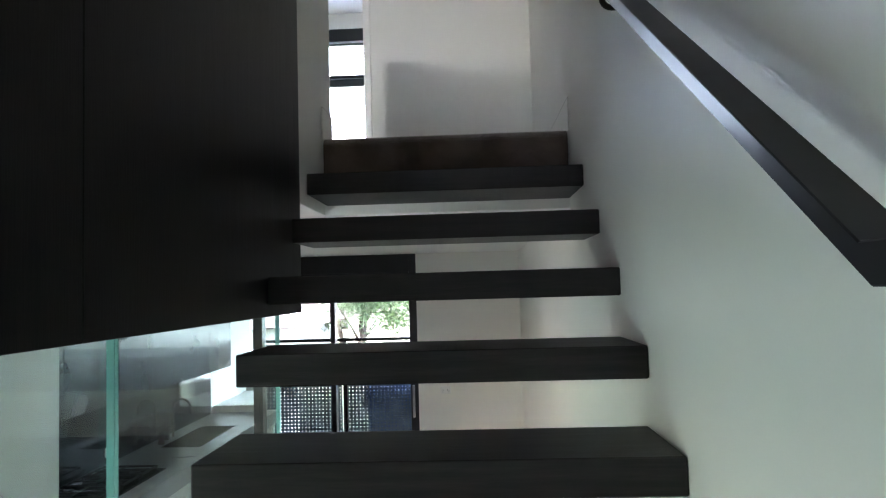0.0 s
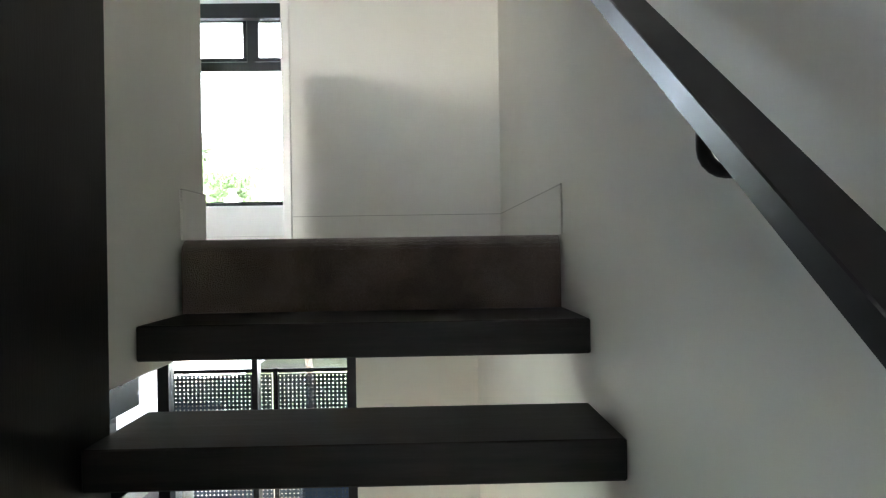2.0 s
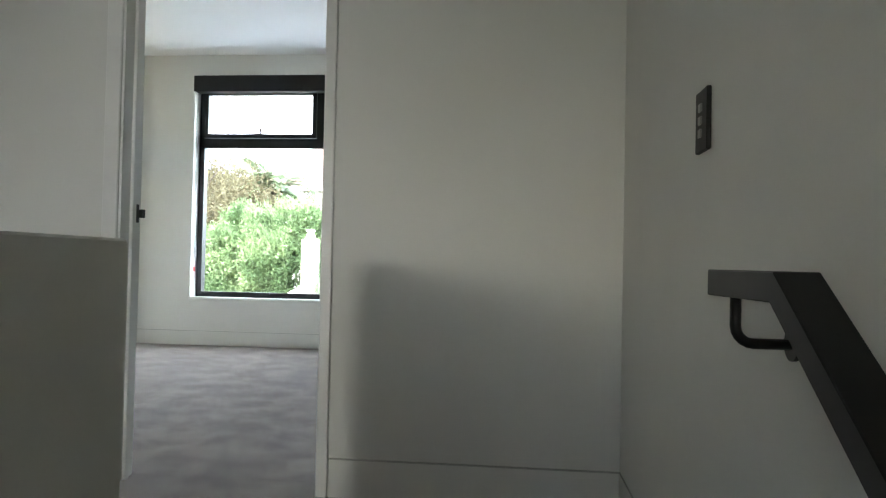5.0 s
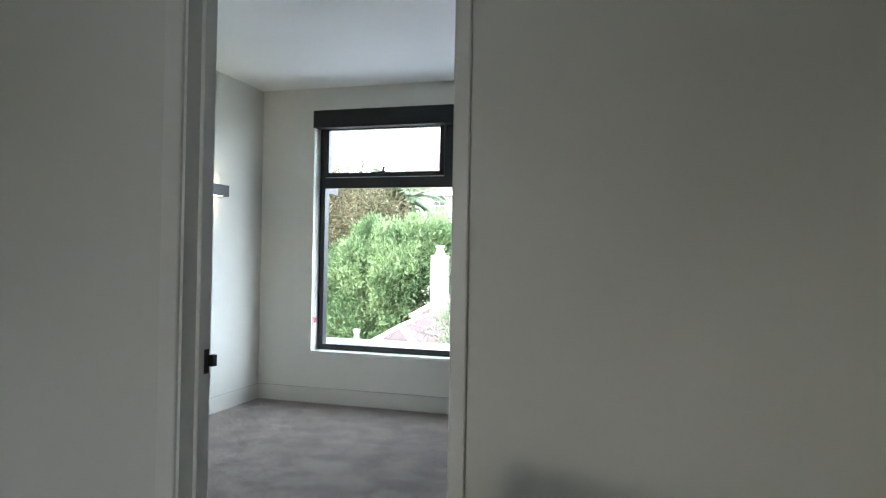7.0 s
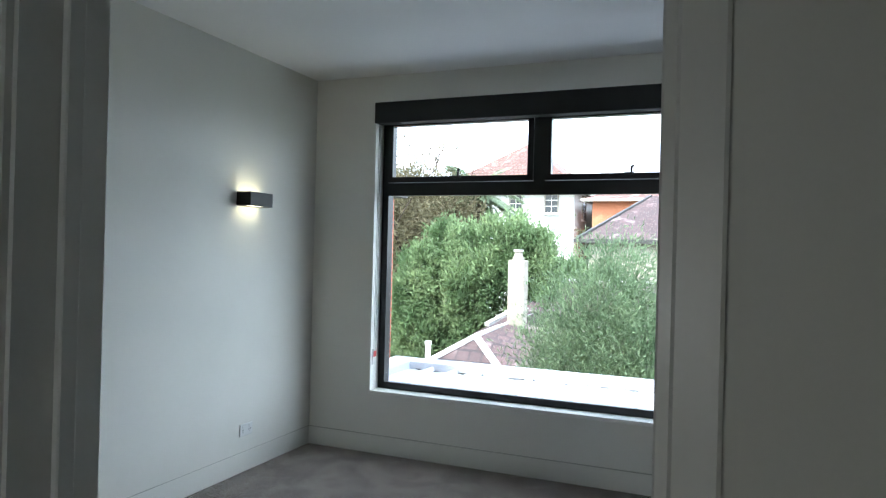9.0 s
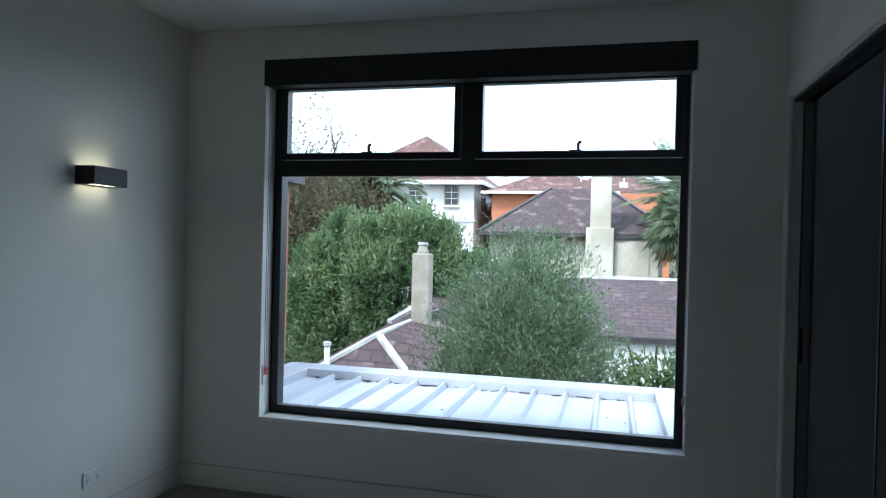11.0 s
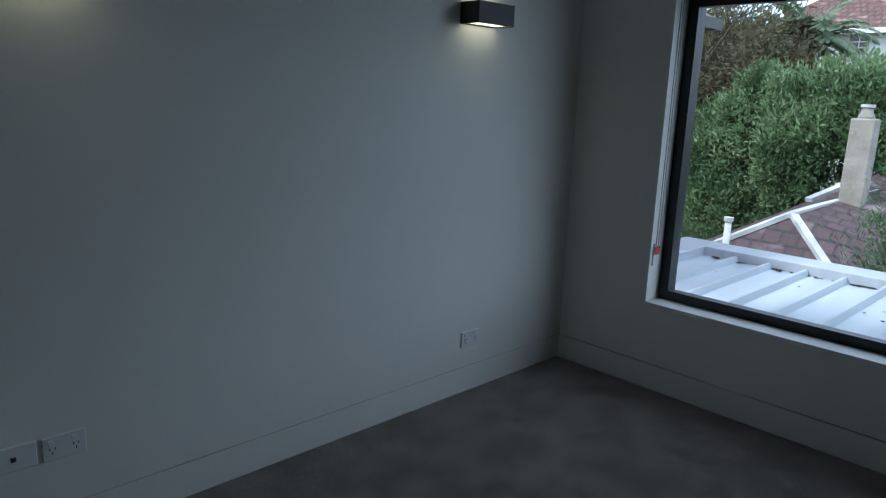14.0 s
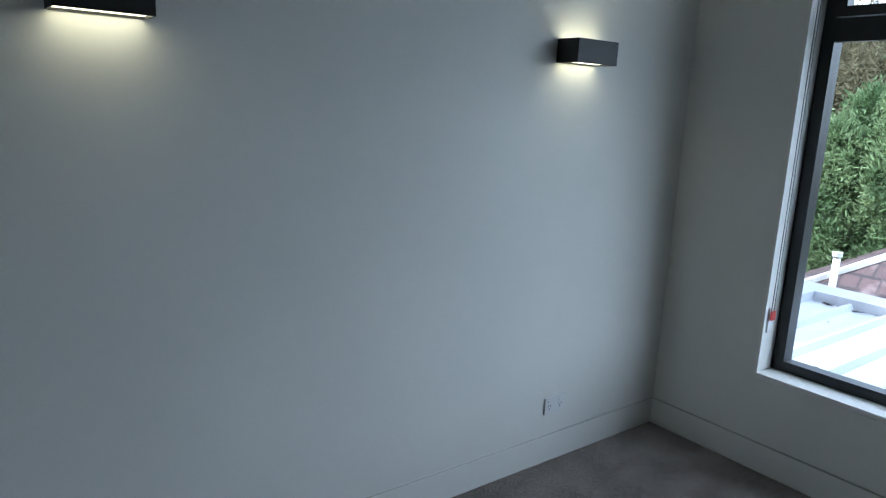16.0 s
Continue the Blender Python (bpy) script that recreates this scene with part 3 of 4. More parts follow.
part("lever", boxes((-3.43, 4.03, -1.98, -3.37, 4.07, -1.86), (-3.42, 4.04, -1.86, -3.3, 4.06, -1.845), bevel=0.004), BLACK, tap)
hob = thing("gas_cooktop", "black gas cooktop with cast-iron trivets", "cooktop")
part("hob_plate", boxes((-3.42, 2.05, -1.979, -2.9, 2.95, -1.97), bevel=0.003), SPLASH, hob)
for i in range(3):
    y = 2.07 + i * 0.29
    part("trivet", boxes((-3.4, y, -1.95, -2.95, y + 0.012, -1.935), (-3.4, y + 0.25, -1.95, -2.95, y + 0.262, -1.935), (-3.4, y + 0.012, -1.95, -3.388, y + 0.25, -1.935), (-2.962, y + 0.012, -1.95, -2.95, y + 0.25, -1.935), (-3.386, y + 0.125, -1.948, -2.964, y + 0.137, -1.937), (-3.18, y + 0.014, -1.934, -3.168, y + 0.248, -1.925),
                         (-3.398, y + 0.002, -1.97, -3.39, y + 0.01, -1.951), (-2.962, y + 0.002, -1.97, -2.952, y + 0.01, -1.951), (-3.398, y + 0.252, -1.97, -3.39, y + 0.26, -1.951), (-2.962, y + 0.252, -1.97, -2.952, y + 0.26, -1.951)), BLACK, hob)
    for x in (-3.28, -3.07):
        part("burner", tube(bmesh.new(), [(x, y + 0.13, -1.97), (x, y + 0.13, -1.95)], 0.04, 16), BLACK, hob)
structure("splashback", boxes((XK, 1.33, -1.9795, XK + 0.008, 5.42, -1.396)), SPLASH, "dark glass splashback", "splashback")
over = thing("overhead_cabinet", "dark glossy overhead kitchen cabinets", "cabinet")
part("body", boxes((XK + 0.009, 1.33, -1.38, -3.17, 5.155, KTOP - 0.002)), CABINET, over)
for i in range(6):
    part("cabinet_door", boxes((-3.169, 1.332 + 0.638 * i, -1.396, -3.15, 1.328 + 0.638 * (i + 1), KTOP - 0.004), bevel=0.0015), CABINET, over)

step_ = thing("bench_upstand", "raised white shelf at the end of the bench", "shelf")
part("shelf", boxes((XK + 0.001, 5.5, -1.9795, -2.95, 6.69, -1.90), bevel=0.003), TRIM, step_)
tall = thing("tall_cabinet", "tall white pantry cabinet beside the bench", "cabinet")
part("body", boxes((XK + 0.001, 0.1, KLOW, -2.8, 1.325, KTOP - 0.002)), TRIM, tall)
for y0, y1 in ((0.102, 0.71), (0.715, 1.323)):
    part("cabinet_door", boxes((-2.799, y0, KLOW + 0.1, -2.78, y1, KTOP - 0.01), bevel=0.002), TRIM, tall)
socket("power_point", "white plug in a dark splashback power point", ("x", XK + 0.008, 1), 3.16, -1.88)
soap = thing("soap_pump", "black soap pump beside the tap", "soap pump")
part("bottle", tube(bmesh.new(), [(-3.36, 3.86, -1.98), (-3.36, 3.86, -1.88), (-3.36, 3.86, -1.86)], 0.03, 14, 0.02), BLACK, soap, smooth=True)
part("nozzle", boxes((-3.365, 3.855, -1.862, -3.355, 3.865, -1.82), (-3.365, 3.855, -1.82, -3.31, 3.865, -1.808)), BLACK, soap)
for ob in set(bpy.data.objects) - kitchen_from:
    if ob.parent is None:
        ob.location, ob.scale = KC * (1 - KS), (KS, KS, KS)

structure("wall_lower_north", boxes((-0.843, YL, LOW, 0, YL + 0.2, LOWTOP - 0.001)), PAINT, "off-white lower wall beside the glass doors", "wall")
gd = thing("glass_door_1", "black framed sliding glass doors to the garden", "glass door", kind="structure")
dl, dr = -2.21, -0.844
part("door_head", boxes((dl, YL + 0.02, -0.34, dr, YL + 0.14, LOWTOP - 0.001)), FRAME, gd)
for x0, x1 in ((dl, -2.132), (-1.562, -1.524), (-0.907, dr)):
    part("stile", boxes((x0, YL + 0.02, LOW, x1, YL + 0.12, -0.34), bevel=0.002), FRAME, gd)
for x0, x1 in ((-2.132, -1.562), (-1.524, -0.907)):
    part("rail", boxes((x0, YL + 0.03, LOW, x1, YL + 0.11, LOW + 0.09)), FRAME, gd)
    pane = part("pane", boxes((x0, YL + 0.06, LOW + 0.09, x1, YL + 0.066, -0.34)), GLASS, gd)
    pane.visible_shadow = False
handle = part("door_handle", boxes((-0.892, YL - 0.024, -1.62, -0.872, YL - 0.01, -1.36), bevel=0.004), STEEL, gd, "steel pull handle")
for z in (-1.60, -1.39):
    part("handle_post", boxes((-0.888, YL - 0.012, z, -0.876, YL + 0.02, z + 0.012)), STEEL, handle)
lb = thing("door_blind", "dark roller blind partly down over the glass doors", "blind")
part("fabric", boxes((-2.14, YL - 0.012, -0.44, dr - 0.055, YL - 0.008, -0.295)), BLIND, lb)
part("bottom_bar", boxes((-2.14, YL - 0.018, -0.457, dr - 0.055, YL - 0.002, -0.437), bevel=0.002), FRAME, lb)

glassrail = thing("glass_balustrade", "frameless glass balustrade under the timber cladding", "glass balustrade")
for y0, y1 in ((-1.395, -0.42), (-2.9, -1.41)):
    g = part("glass_panel", boxes((-1.006, y0, LOW, -0.994, y1, -0.646)), GLASS_G, glassrail)
    g.visible_shadow = False
    for ye in (y0 - 0.003, y1):
        part("polished_edge", boxes((-1.0065, ye, LOW, -0.9935, ye + 0.003, -0.646)), EDGE, glassrail, "green polished glass edge")

island = thing("island_bench", "white kitchen island with a recessed end", "kitchen island")
part("top", boxes((-1.80, 2.46, -1.72, -1.36, 2.80, -1.68), (-1.36, 2.46, -1.72, -1.0, 2.48, -1.68), (-1.36, 2.78, -1.72, -1.0, 2.80, -1.68), (-1.02, 2.48, -1.72, -1.0, 2.78, -1.68), bevel=0.002), TRIM, island)
part("recess", boxes((-1.36, 2.48, -1.84, -1.02, 2.78, -1.82)), STONE, island)
part("cabinet", boxes((-1.79, 2.47, LOW, -1.01, 2.79, -1.8405), (-1.79, 2.47, -1.84, -1.37, 2.79, -1.721)), TRIM, island)

# perforated garden screen
screen = thing("perforated_screen", "dark blue-grey perforated metal garden screen", "screen")


def perforated(x0, x1, z0, z1, y, step=0.036, hole=0.012):
    nx, nz = int((x1 - x0) / step), int((z1 - z0) / step)
    vs, fs = [], []
    h = hole / 2
    for i in range(nx):
        for j in range(nz):
            cx, cz, b = x0 + (i + 0.5) * step, z0 + (j + 0.5) * step, len(vs)
            for d in (step / 2, h):
                vs.extend([(cx - d, y, cz - d), (cx + d, y, cz - d), (cx + d, y, cz + d), (cx - d, y, cz + d)])
            vs.extend([(cx - h, y + 0.003, cz - h), (cx + h, y + 0.003, cz - h), (cx + h, y + 0.003, cz + h), (cx - h, y + 0.003, cz + h)])
            for k in range(4):
                m = (k + 1) % 4
                fs.append((b + k, b + m, b + 4 + m, b + 4 + k))
                fs.append((b + 4 + k, b + 4 + m, b + 8 + m, b + 8 + k))
    me = bpy.data.meshes.new("sheet")
    me.from_pydata(vs, [], fs)
    return me


SCREEN_M = material("screen_paint", (0.11, 0.15, 0.21), 0.4, metal=0.3, vary=0.2, bump=0)
for i, (x0, x1) in enumerate(((-2.6, -1.72), (-1.68, -0.80))):
    me = perforated(x0, x1, LOW + 0.04, -1.10, 4.4)
    me.materials.append(SCREEN_M)
    sh = new("sheet", me)
    sh.parent = screen
    part("post", boxes((x0 - 0.04, 4.38, LOW, x0, 4.42, -1.06)), FRAME, screen)
part("top_rail", boxes((-2.6, 4.385, -1.095, -0.80, 4.415, -1.065)), FRAME, screen)

TARP = material("blue_tarp", (0.02, 0.09, 0.35), 0.45, vary=0.3, scale=5, grain=40, bump=0.3, dist=0.01)
tarp = thing("blue_tarpaulin", "crumpled blue tarpaulin over a stack behind the screen", "tarpaulin")
bm = boxes((-1.5, 4.55, LOW, -0.9, 4.9, -1.62))
bmesh.ops.subdivide_edges(bm, edges=list(bm.edges), cuts=6, use_grid_fill=True)
for v in bm.verts:
    v.co += Vector((noise.noise(v.co * 4), noise.noise(v.co * 4 + Vector((7, 0, 0))), noise.noise(v.co * 5))) * 0.05 * (1 if v.co.z > LOW else 0)
part("sheet", bm, TARP, tarp, smooth=True)

# ---- outside: roof below the window ----
roof = thing("metal_roof", "white standing-seam metal roof with capped edges", "roof")
RX0, RX1, RY0, RY1 = -4.38, -0.89, YN + 0.285, 8.2
part("deck", boxes((RX0, RY0, -0.12, RX1, RY1, 0.0)), ROOFING, roof)
for i in range(12):
    x = -4.078 + i * 0.2965
    if x < RX1 - 0.05:
        part("rib", prism([(x - 0.028, 0.0005), (x - 0.012, 0.05), (x + 0.012, 0.05), (x + 0.028, 0.0005)], "y", RY0, RY1 - 0.01), ROOFING, roof)
part("capping", boxes((RX0 - 0.33, RY0, -0.25, RX0, RY1 + 0.3, 0.085), bevel=0.004), ROOFING, roof)
part("capping", boxes((RX1, RY0, -0.25, RX1 + 0.31, RY1 + 0.3, 0.085), bevel=0.004), ROOFING, roof)
part("capping", boxes((RX0 + 0.001, RY1, -0.25, RX1 - 0.001, RY1 + 0.299, 0.084), bevel=0.004), ROOFING, roof)
part("fascia", boxes((RX0 - 0.36, RY0, LOW, RX0 - 0.1, RY1 + 0.28, -0.251), (RX1 + 0.1, YN + 0.4, -0.6, RX1 + 0.31, RY1 + 0.28, -0.251), (RX0, RY1 + 0.1, -0.6, RX1, RY1 + 0.28, -0.251)), RENDER_W, roof)
rng = random.Random(4)


def litter(n, area, size, name, label):
    vs, fs = [], []
    for _ in range(n):
        x, y, z = area(rng)
        s, a = size * rng.uniform(0.4, 1.3), rng.uniform(0, 6.28)
        b = len(vs)
        for k in range(5):
            q = a + k * 1.257
            vs.append((x + s * math.cos(q) * rng.uniform(0.6, 1.2), y + s * math.sin(q) * rng.uniform(0.6, 1.2), z + rng.uniform(0.001, 0.006)))
        vs.append((x, y, z + s * 0.5))
        fs.extend([(b + k, b + (k + 1) % 5, b + 5) for k in range(5)])
    me = bpy.data.meshes.new(name)
    me.from_pydata(vs, [], fs)
    me.materials.append(MOSS)
    return tagged(new(name, me), label, "leaf litter", kind="stuff")


def along_gutter(r):
    seg = r.choice((-4.28, -4.05, -3.75, -3.7, -3.45, -3.1, -3.05, -2.9, -2.35, -2.1, -2.05, -1.8, -1.55, -1.5, -1.25))
    return seg + r.gauss(0, 0.06), RY1 - abs(r.gauss(0, 0.025)) - 0.008, 0.001


litter(240, along_gutter, 0.016, "leaf_litter", "dark leaf litter caught along the roof edge")
litter(34, lambda r: (r.uniform(-4.1, -0.75), r.uniform(6.0, 8.0), 0.002), 0.012, "leaf_litter", "scattered dark debris on the metal roof")

# ---- outside: ground and neighbours ----
structure("ground", boxes((-400, 7.1, LOW - 0.4, 400, 600, LOW - 0.02), (-400, -300, LOW - 0.4, -4.6, 7.1, LOW - 0.02), (0.13, -300, LOW - 0.4, 400, 7.1, LOW - 0.02), (-4.6, 7.0, LOW - 0.4, 0.13, 7.1, LOW - 0.02)), SOIL, "garden soil and grass reaching to the horizon", "ground")


def solid(points, faces):
    bm = bmesh.new()
    vs = [bm.verts.new(p) for p in points]
    for f in faces:
        bm.faces.new([vs[i] for i in f])
    bmesh.ops.recalc_face_normals(bm, faces=bm.faces)
    return bm


def hip_roof(x0, y0, x1, y1, z, h, inset, over=0.3):
    """A hipped roof on an eaves rectangle."""
    x0, y0, x1, y1 = x0 - over, y0 - over, x1 + over, y1 + over
    if (x1 - x0) > (y1 - y0):
        ym = (y0 + y1) / 2
        r = [(x0 + inset, ym, z + h), (x1 - inset, ym, z + h)]
        fs = [(0, 1, 5, 4), (1, 2, 5), (2, 3, 4, 5), (3, 0, 4), (0, 3, 2, 1)]
    else:
        xm = (x0 + x1) / 2
        r = [(xm, y0 + inset, z + h), (xm, y1 - inset, z + h)]
        fs = [(0, 1, 4), (1, 2, 5, 4), (2, 3, 5), (3, 0, 4, 5), (0, 3, 2, 1)]
    return solid([(x0, y0, z), (x1, y0, z), (x1, y1, z), (x0, y1, z)] + r, fs), r, (x0, y0, x1, y1)


def gutter_ring(x0, y0, x1, y1, z, t=0.09, h=0.12):
    return boxes((x0 - t, y0 - t, z - h, x1 + t, y0, z + 0.01), (x0 - t, y1, z - h, x1 + t, y1 + t, z + 0.01), (x0 - t, y0, z - h, x0, y1, z + 0.01), (x1, y0, z - h, x1 + t, y1, z + 0.01))


def beam(a, b, w, h):
    """A square-edged capping from a to b."""
    a, b = Vector(a), Vector(b)
    d = b - a
    m = Matrix.Translation((a + b) / 2) @ d.to_track_quat("Y", "Z").to_matrix().to_4x4() @ Matrix.Diagonal((w, d.length, h, 1))
    bm = bmesh.new()
    bmesh.ops.create_cube(bm, size=1, matrix=m)
    return bm


def far_window(house, x0, z0, x1, z1, y, frame_mat, bars=(2, 3), axis="y"):
    """A sash window set on a facade."""
    t = 0.06

    def b(u0, w0, u1, w1, d0, d1):
        return (u0, y + d0, w0, u1, y + d1, w1) if axis == "y" else (y - d1, u0, w0, y - d0, u1, w1)
    w = part("window", boxes(b(x0 - t, z0 - t, x0, z1 + t, -0.06, 0.0), b(x1, z0 - t, x1 + t, z1 + t, -0.06, 0.0), b(x0, z0 - t, x1, z0, -0.06, 0.0), b(x0, z1, x1, z1 + t, -0.06, 0.0)), frame_mat, house)
    part("pane", boxes(b(x0, z0, x1, z1, -0.02, 0.0)), DARKGLASS, w)
    bars_ = [b(x0 + (x1 - x0) * i / bars[0] - 0.015, z0, x0 + (x1 - x0) * i / bars[0] + 0.015, z1, -0.045, -0.0205) for i in range(1, bars[0])]
    bars_ += [b(x0, z0 + (z1 - z0) * j / bars[1] - 0.018, x1, z0 + (z1 - z0) * j / bars[1] + 0.018, -0.05, -0.0206) for j in range(1, bars[1])]
    part("glazing_bar", boxes(*bars_), RENDER_W, w)
    part("sill", boxes(b(x0 - 0.12, z0 - t - 0.08, x1 + 0.12, z0 - t, -0.14, 0.0)), RENDER_W, w)


def chimney(name, label, x0, y0, x1, y1, z0, z1, mat, pots=0, bands=2):
    c = thing(name, label, "chimney")
    part("stack", boxes((x0, y0, z0, x1, y1, z1), bevel=0.02), mat, c)
    for i in range(bands):
        o = 0.05 + 0.05 * i
        part("band", boxes((x0 - o, y0 - o, z1 + 0.09 * i, x1 + o, y1 + o, z1 + 0.09 * (i + 1) - 0.004), bevel=0.012), mat, c)
    top = z1 + 0.09 * bands
    for k in range(pots):
        cx = x0 + (x1 - x0) * (k + 0.5) / pots
        part("chimney_pot", tube(bmesh.new(), [(cx, (y0 + y1) / 2, top - 0.01), (cx, (y0 + y1) / 2, top + 0.16), (cx, (y0 + y1) / 2, top + 0.22)], 0.12, 14, 0.1), POT, c, "terracotta chimney pot", smooth=True)
    return c


# brick building at the side
bh = thing("brick_house", "red brick house with a dark eave close by", "house")
part("wall", boxes((-9.0, 5.6, LOW - 0.02, -4.84, 8.6, 2.06)), BRICK, bh)
part("eave", boxes((-9.3, 5.4, 2.061, -4.72, 8.75, 2.16)), GUTTER, bh)
part("roof", hip_roof(-9.0, 5.6, -4.96, 8.6, 2.161, 0.9, 1.5, 0.2)[0], TILES, bh)

# low slate-roofed cottage
cot = thing("slate_cottage", "single-storey white cottage with a mossy slate roof", "house")
apex, ridge_w, ridge_e = (-5.45, 13.5, -0.25), (-4.4, 17.0, 0.78), (3.0, 17.0, 0.8)
hip_l, hip_r = (-7.19, 12.5, -1.33), (-4.05, 12.5, -1.37)
eave_w, eave_e = (-1.9, 14.0, -0.10), (3.0, 14.0, -0.10)
part("roof", solid([ridge_w, ridge_e, eave_e, eave_w, hip_r, apex, (-2.2, 13.2, -0.95)], [(0, 1, 2, 3), (0, 3, 6, 5), (5, 6, 4)]), SLATE, cot)
part("hip_end", solid([apex, hip_l, hip_r], [(0, 1, 2)]), SLATE, cot)
part("rear_slope", solid([apex, ridge_w, (-8.5, 17.0, -1.6), hip_l, ridge_e, (3.0, 20.5, -0.4), (-4.6, 20.5, -0.5)], [(0, 1, 2, 3), (1, 4, 5, 6)]), SLATE, cot)
for a, b in ((apex, hip_l), (apex, hip_r), ((-5.57, 14.5, -0.13), ridge_w), (ridge_w, ridge_e)):
    part("ridge_capping", beam(a, b, 0.13, 0.07), CAPPING, cot, "pale painted ridge capping")
part("ridge_capping", beam(apex, (-4.74, 15.0, 0.1), 0.12, 0.06), CAPPING, cot, "pale painted ridge capping")
part("flashing", beam((-5.35, 15.2, 0.12), (-4.85, 15.1, 0.2), 0.22, 0.05), CAPPING, cot, "lead flashing")
part("gutter", boxes((-1.95, 13.9, -0.2, 3.0, 14.02, -0.105)), GUTTER, cot)
part("wall", boxes((-1.9, 14.03, LOW, 3.0, 17.0, -0.21)), RENDER_W, cot)
part("wall", boxes((-7.0, 12.8, LOW, -4.4, 16.5, -1.4)), RENDER_W, cot)
for z in (-0.87, -1.09, -1.31, -1.53):
    part("weatherboard", boxes((-1.9, 13.99, z - 0.2, 3.0, 14.028, z), bevel=0.006), RENDER_W, cot)
chimney("chimney", "weathered grey cement chimney with a narrow neck", -5.06, 14.25, -4.71, 14.55, LOW, 1.25, CEMENT, 0, 0)
neck = bpy.data.objects["chimney"]
part("neck", tube(bmesh.new(), [(-4.885, 14.4, 1.24), (-4.885, 14.4, 1.3), (-4.885, 14.4, 1.34), (-4.885, 14.4, 1.43)], 0.13, 14, 0.07), CEMENT, neck, smooth=True)
part("cap", tube(bmesh.new(), [(-4.885, 14.4, 1.42), (-4.885, 14.4, 1.465)], 0.1, 14), CAPPING, neck)
chimney("chimney", "pale rendered chimney with a terracotta pot", 0.30, 16.8, 0.70, 17.2, 0.3, 1.54, RENDER_C, 1, 2)
vent = thing("vent_pipe", "grey metal vent pipe with a cap", "vent pipe")
part("pipe", tube(bmesh.new(), [(-5.59, 11.5, -2.9), (-5.59, 11.5, -0.19)], 0.045, 12), CAPPING, vent, smooth=True)
part("cap", tube(bmesh.new(), [(-5.59, 11.5, -0.195), (-5.59, 11.5, -0.14)], 0.062, 12), CAPPING, vent)

# cream house
ch = thing("cream_house", "weathered cream rendered house with a slate hip roof", "house")
part("wall", boxes((-5.3, 24.3, LOW, 0.26, 29.3, 1.9)), RENDER_C, ch)
rf, rr, ring = hip_roof(-5.3, 24.3, 0.26, 29.3, 1.91, 1.69, 2.1, 0.35)
part("roof", rf, SLATE, ch)
part("gutter", gutter_ring(*ring, 1.92), GUTTER, ch)
part("bay", boxes((-1.25, 23.7, LOW, 0.1, 24.299, 1.8), bevel=0.01), RENDER_C, ch)
part("window_panel", boxes((-0.9, 23.66, -0.6, -0.185, 23.699, 1.68), bevel=0.01), RENDER_C, ch)
part("cornice", boxes((-1.3, 23.62, 1.74, 0.15, 24.299, 1.83), bevel=0.01), GUTTER, ch)
for a, top in (((ring[0], ring[1]), rr[0]), ((ring[2], ring[1]), rr[1])):
    part("hip_capping", beam((*a, 1.93), top, 0.14, 0.08), GUTTER, ch)
stack = chimney("chimney", "tall cream rendered chimney against the cream house", -2.0, 23.55, -1.36, 24.1, LOW, 3.86, RENDER_C, 0, 3)
part("plinth", boxes((-2.12, 23.5, LOW, -1.26, 24.15, 2.1), bevel=0.02), RENDER_C, stack)

# orange brick house behind
oh = thing("orange_brick_house", "orange brick house with a terracotta tile roof", "house")
part("wall", boxes((-7.15, 35.0, LOW, 1.3, 46.0, 4.11)), BRICK_O, oh)
rf, rr, ring = hip_roof(-7.15, 35.0, -1.5, 42.0, 4.14, 1.5, 3.5, 0.4)
part("roof", rf, TILES, oh)
rf, rr2, ring2 = hip_roof(-3.9, 36.5, 1.7, 46.0, 4.13, 1.9, 4.4, 0.4)
part("roof", rf, TILES, oh)
part("fascia", gutter_ring(*ring, 4.15), RENDER_W, oh)
part("vent", boxes((-4.5, 34.95, 3.6, -4.2, 34.999, 3.75)), SLOT, oh)
for x, z in ((-2.87, 4.89), (-0.83, 5.0)):
    f = thing("roof_flue", "small white roof flue with a ball cap", "flue")
    part("base", boxes((x - 0.2, 35.9, z - 0.55, x + 0.2, 36.2, z - 0.3), bevel=0.02), RENDER_W, f)
    part("pipe", tube(bmesh.new(), [(x, 36.05, z - 0.31), (x, 36.05, z + 0.1)], 0.05, 10), CAPPING, f)
    bm = bmesh.new()
    bmesh.ops.create_icosphere(bm, subdivisions=2, radius=0.12, matrix=Matrix.Translation((x, 36.05, z + 0.2)))
    part("ball_cap", bm, CAPPING, f, smooth=True)

# white two-storey house
wh = thing("white_house", "white two-storey house with sash windows and tile roof", "house")
part("wall", boxes((-15.2, 35.0, LOW, -8.07, 47.0, 4.6)), RENDER_W, wh)
rf, rr, ring = hip_roof(-15.2, 35.0, -8.07, 47.0, 4.66, 2.95, 4.2, 0.45)
part("roof", rf, TILES, wh)
part("gutter", gutter_ring(*ring, 4.67, 0.12, 0.2), RENDER_W, wh)
for x0, z0, x1, z1 in ((-9.53, 3.5, -8.91, 4.42), (-11.4, 3.7, -10.8, 4.42), (-9.53, 0.8, -8.91, 1.8)):
    far_window(wh, x0, z0, x1, z1, 35.0, CEMENT)
for y0 in (37.0, 40.0, 43.5):
    for z0 in (3.3, 0.9):
        far_window(wh, y0, z0, y0 + 0.9, z0 + 1.15, -8.07, CEMENT, axis="x")
part("string_course", boxes((-15.2, 34.93, 2.65, -8.01, 34.999, 2.8), (-8.069, 35.0, 2.65, -8.01, 47.0, 2.8)), RENDER_W, wh)
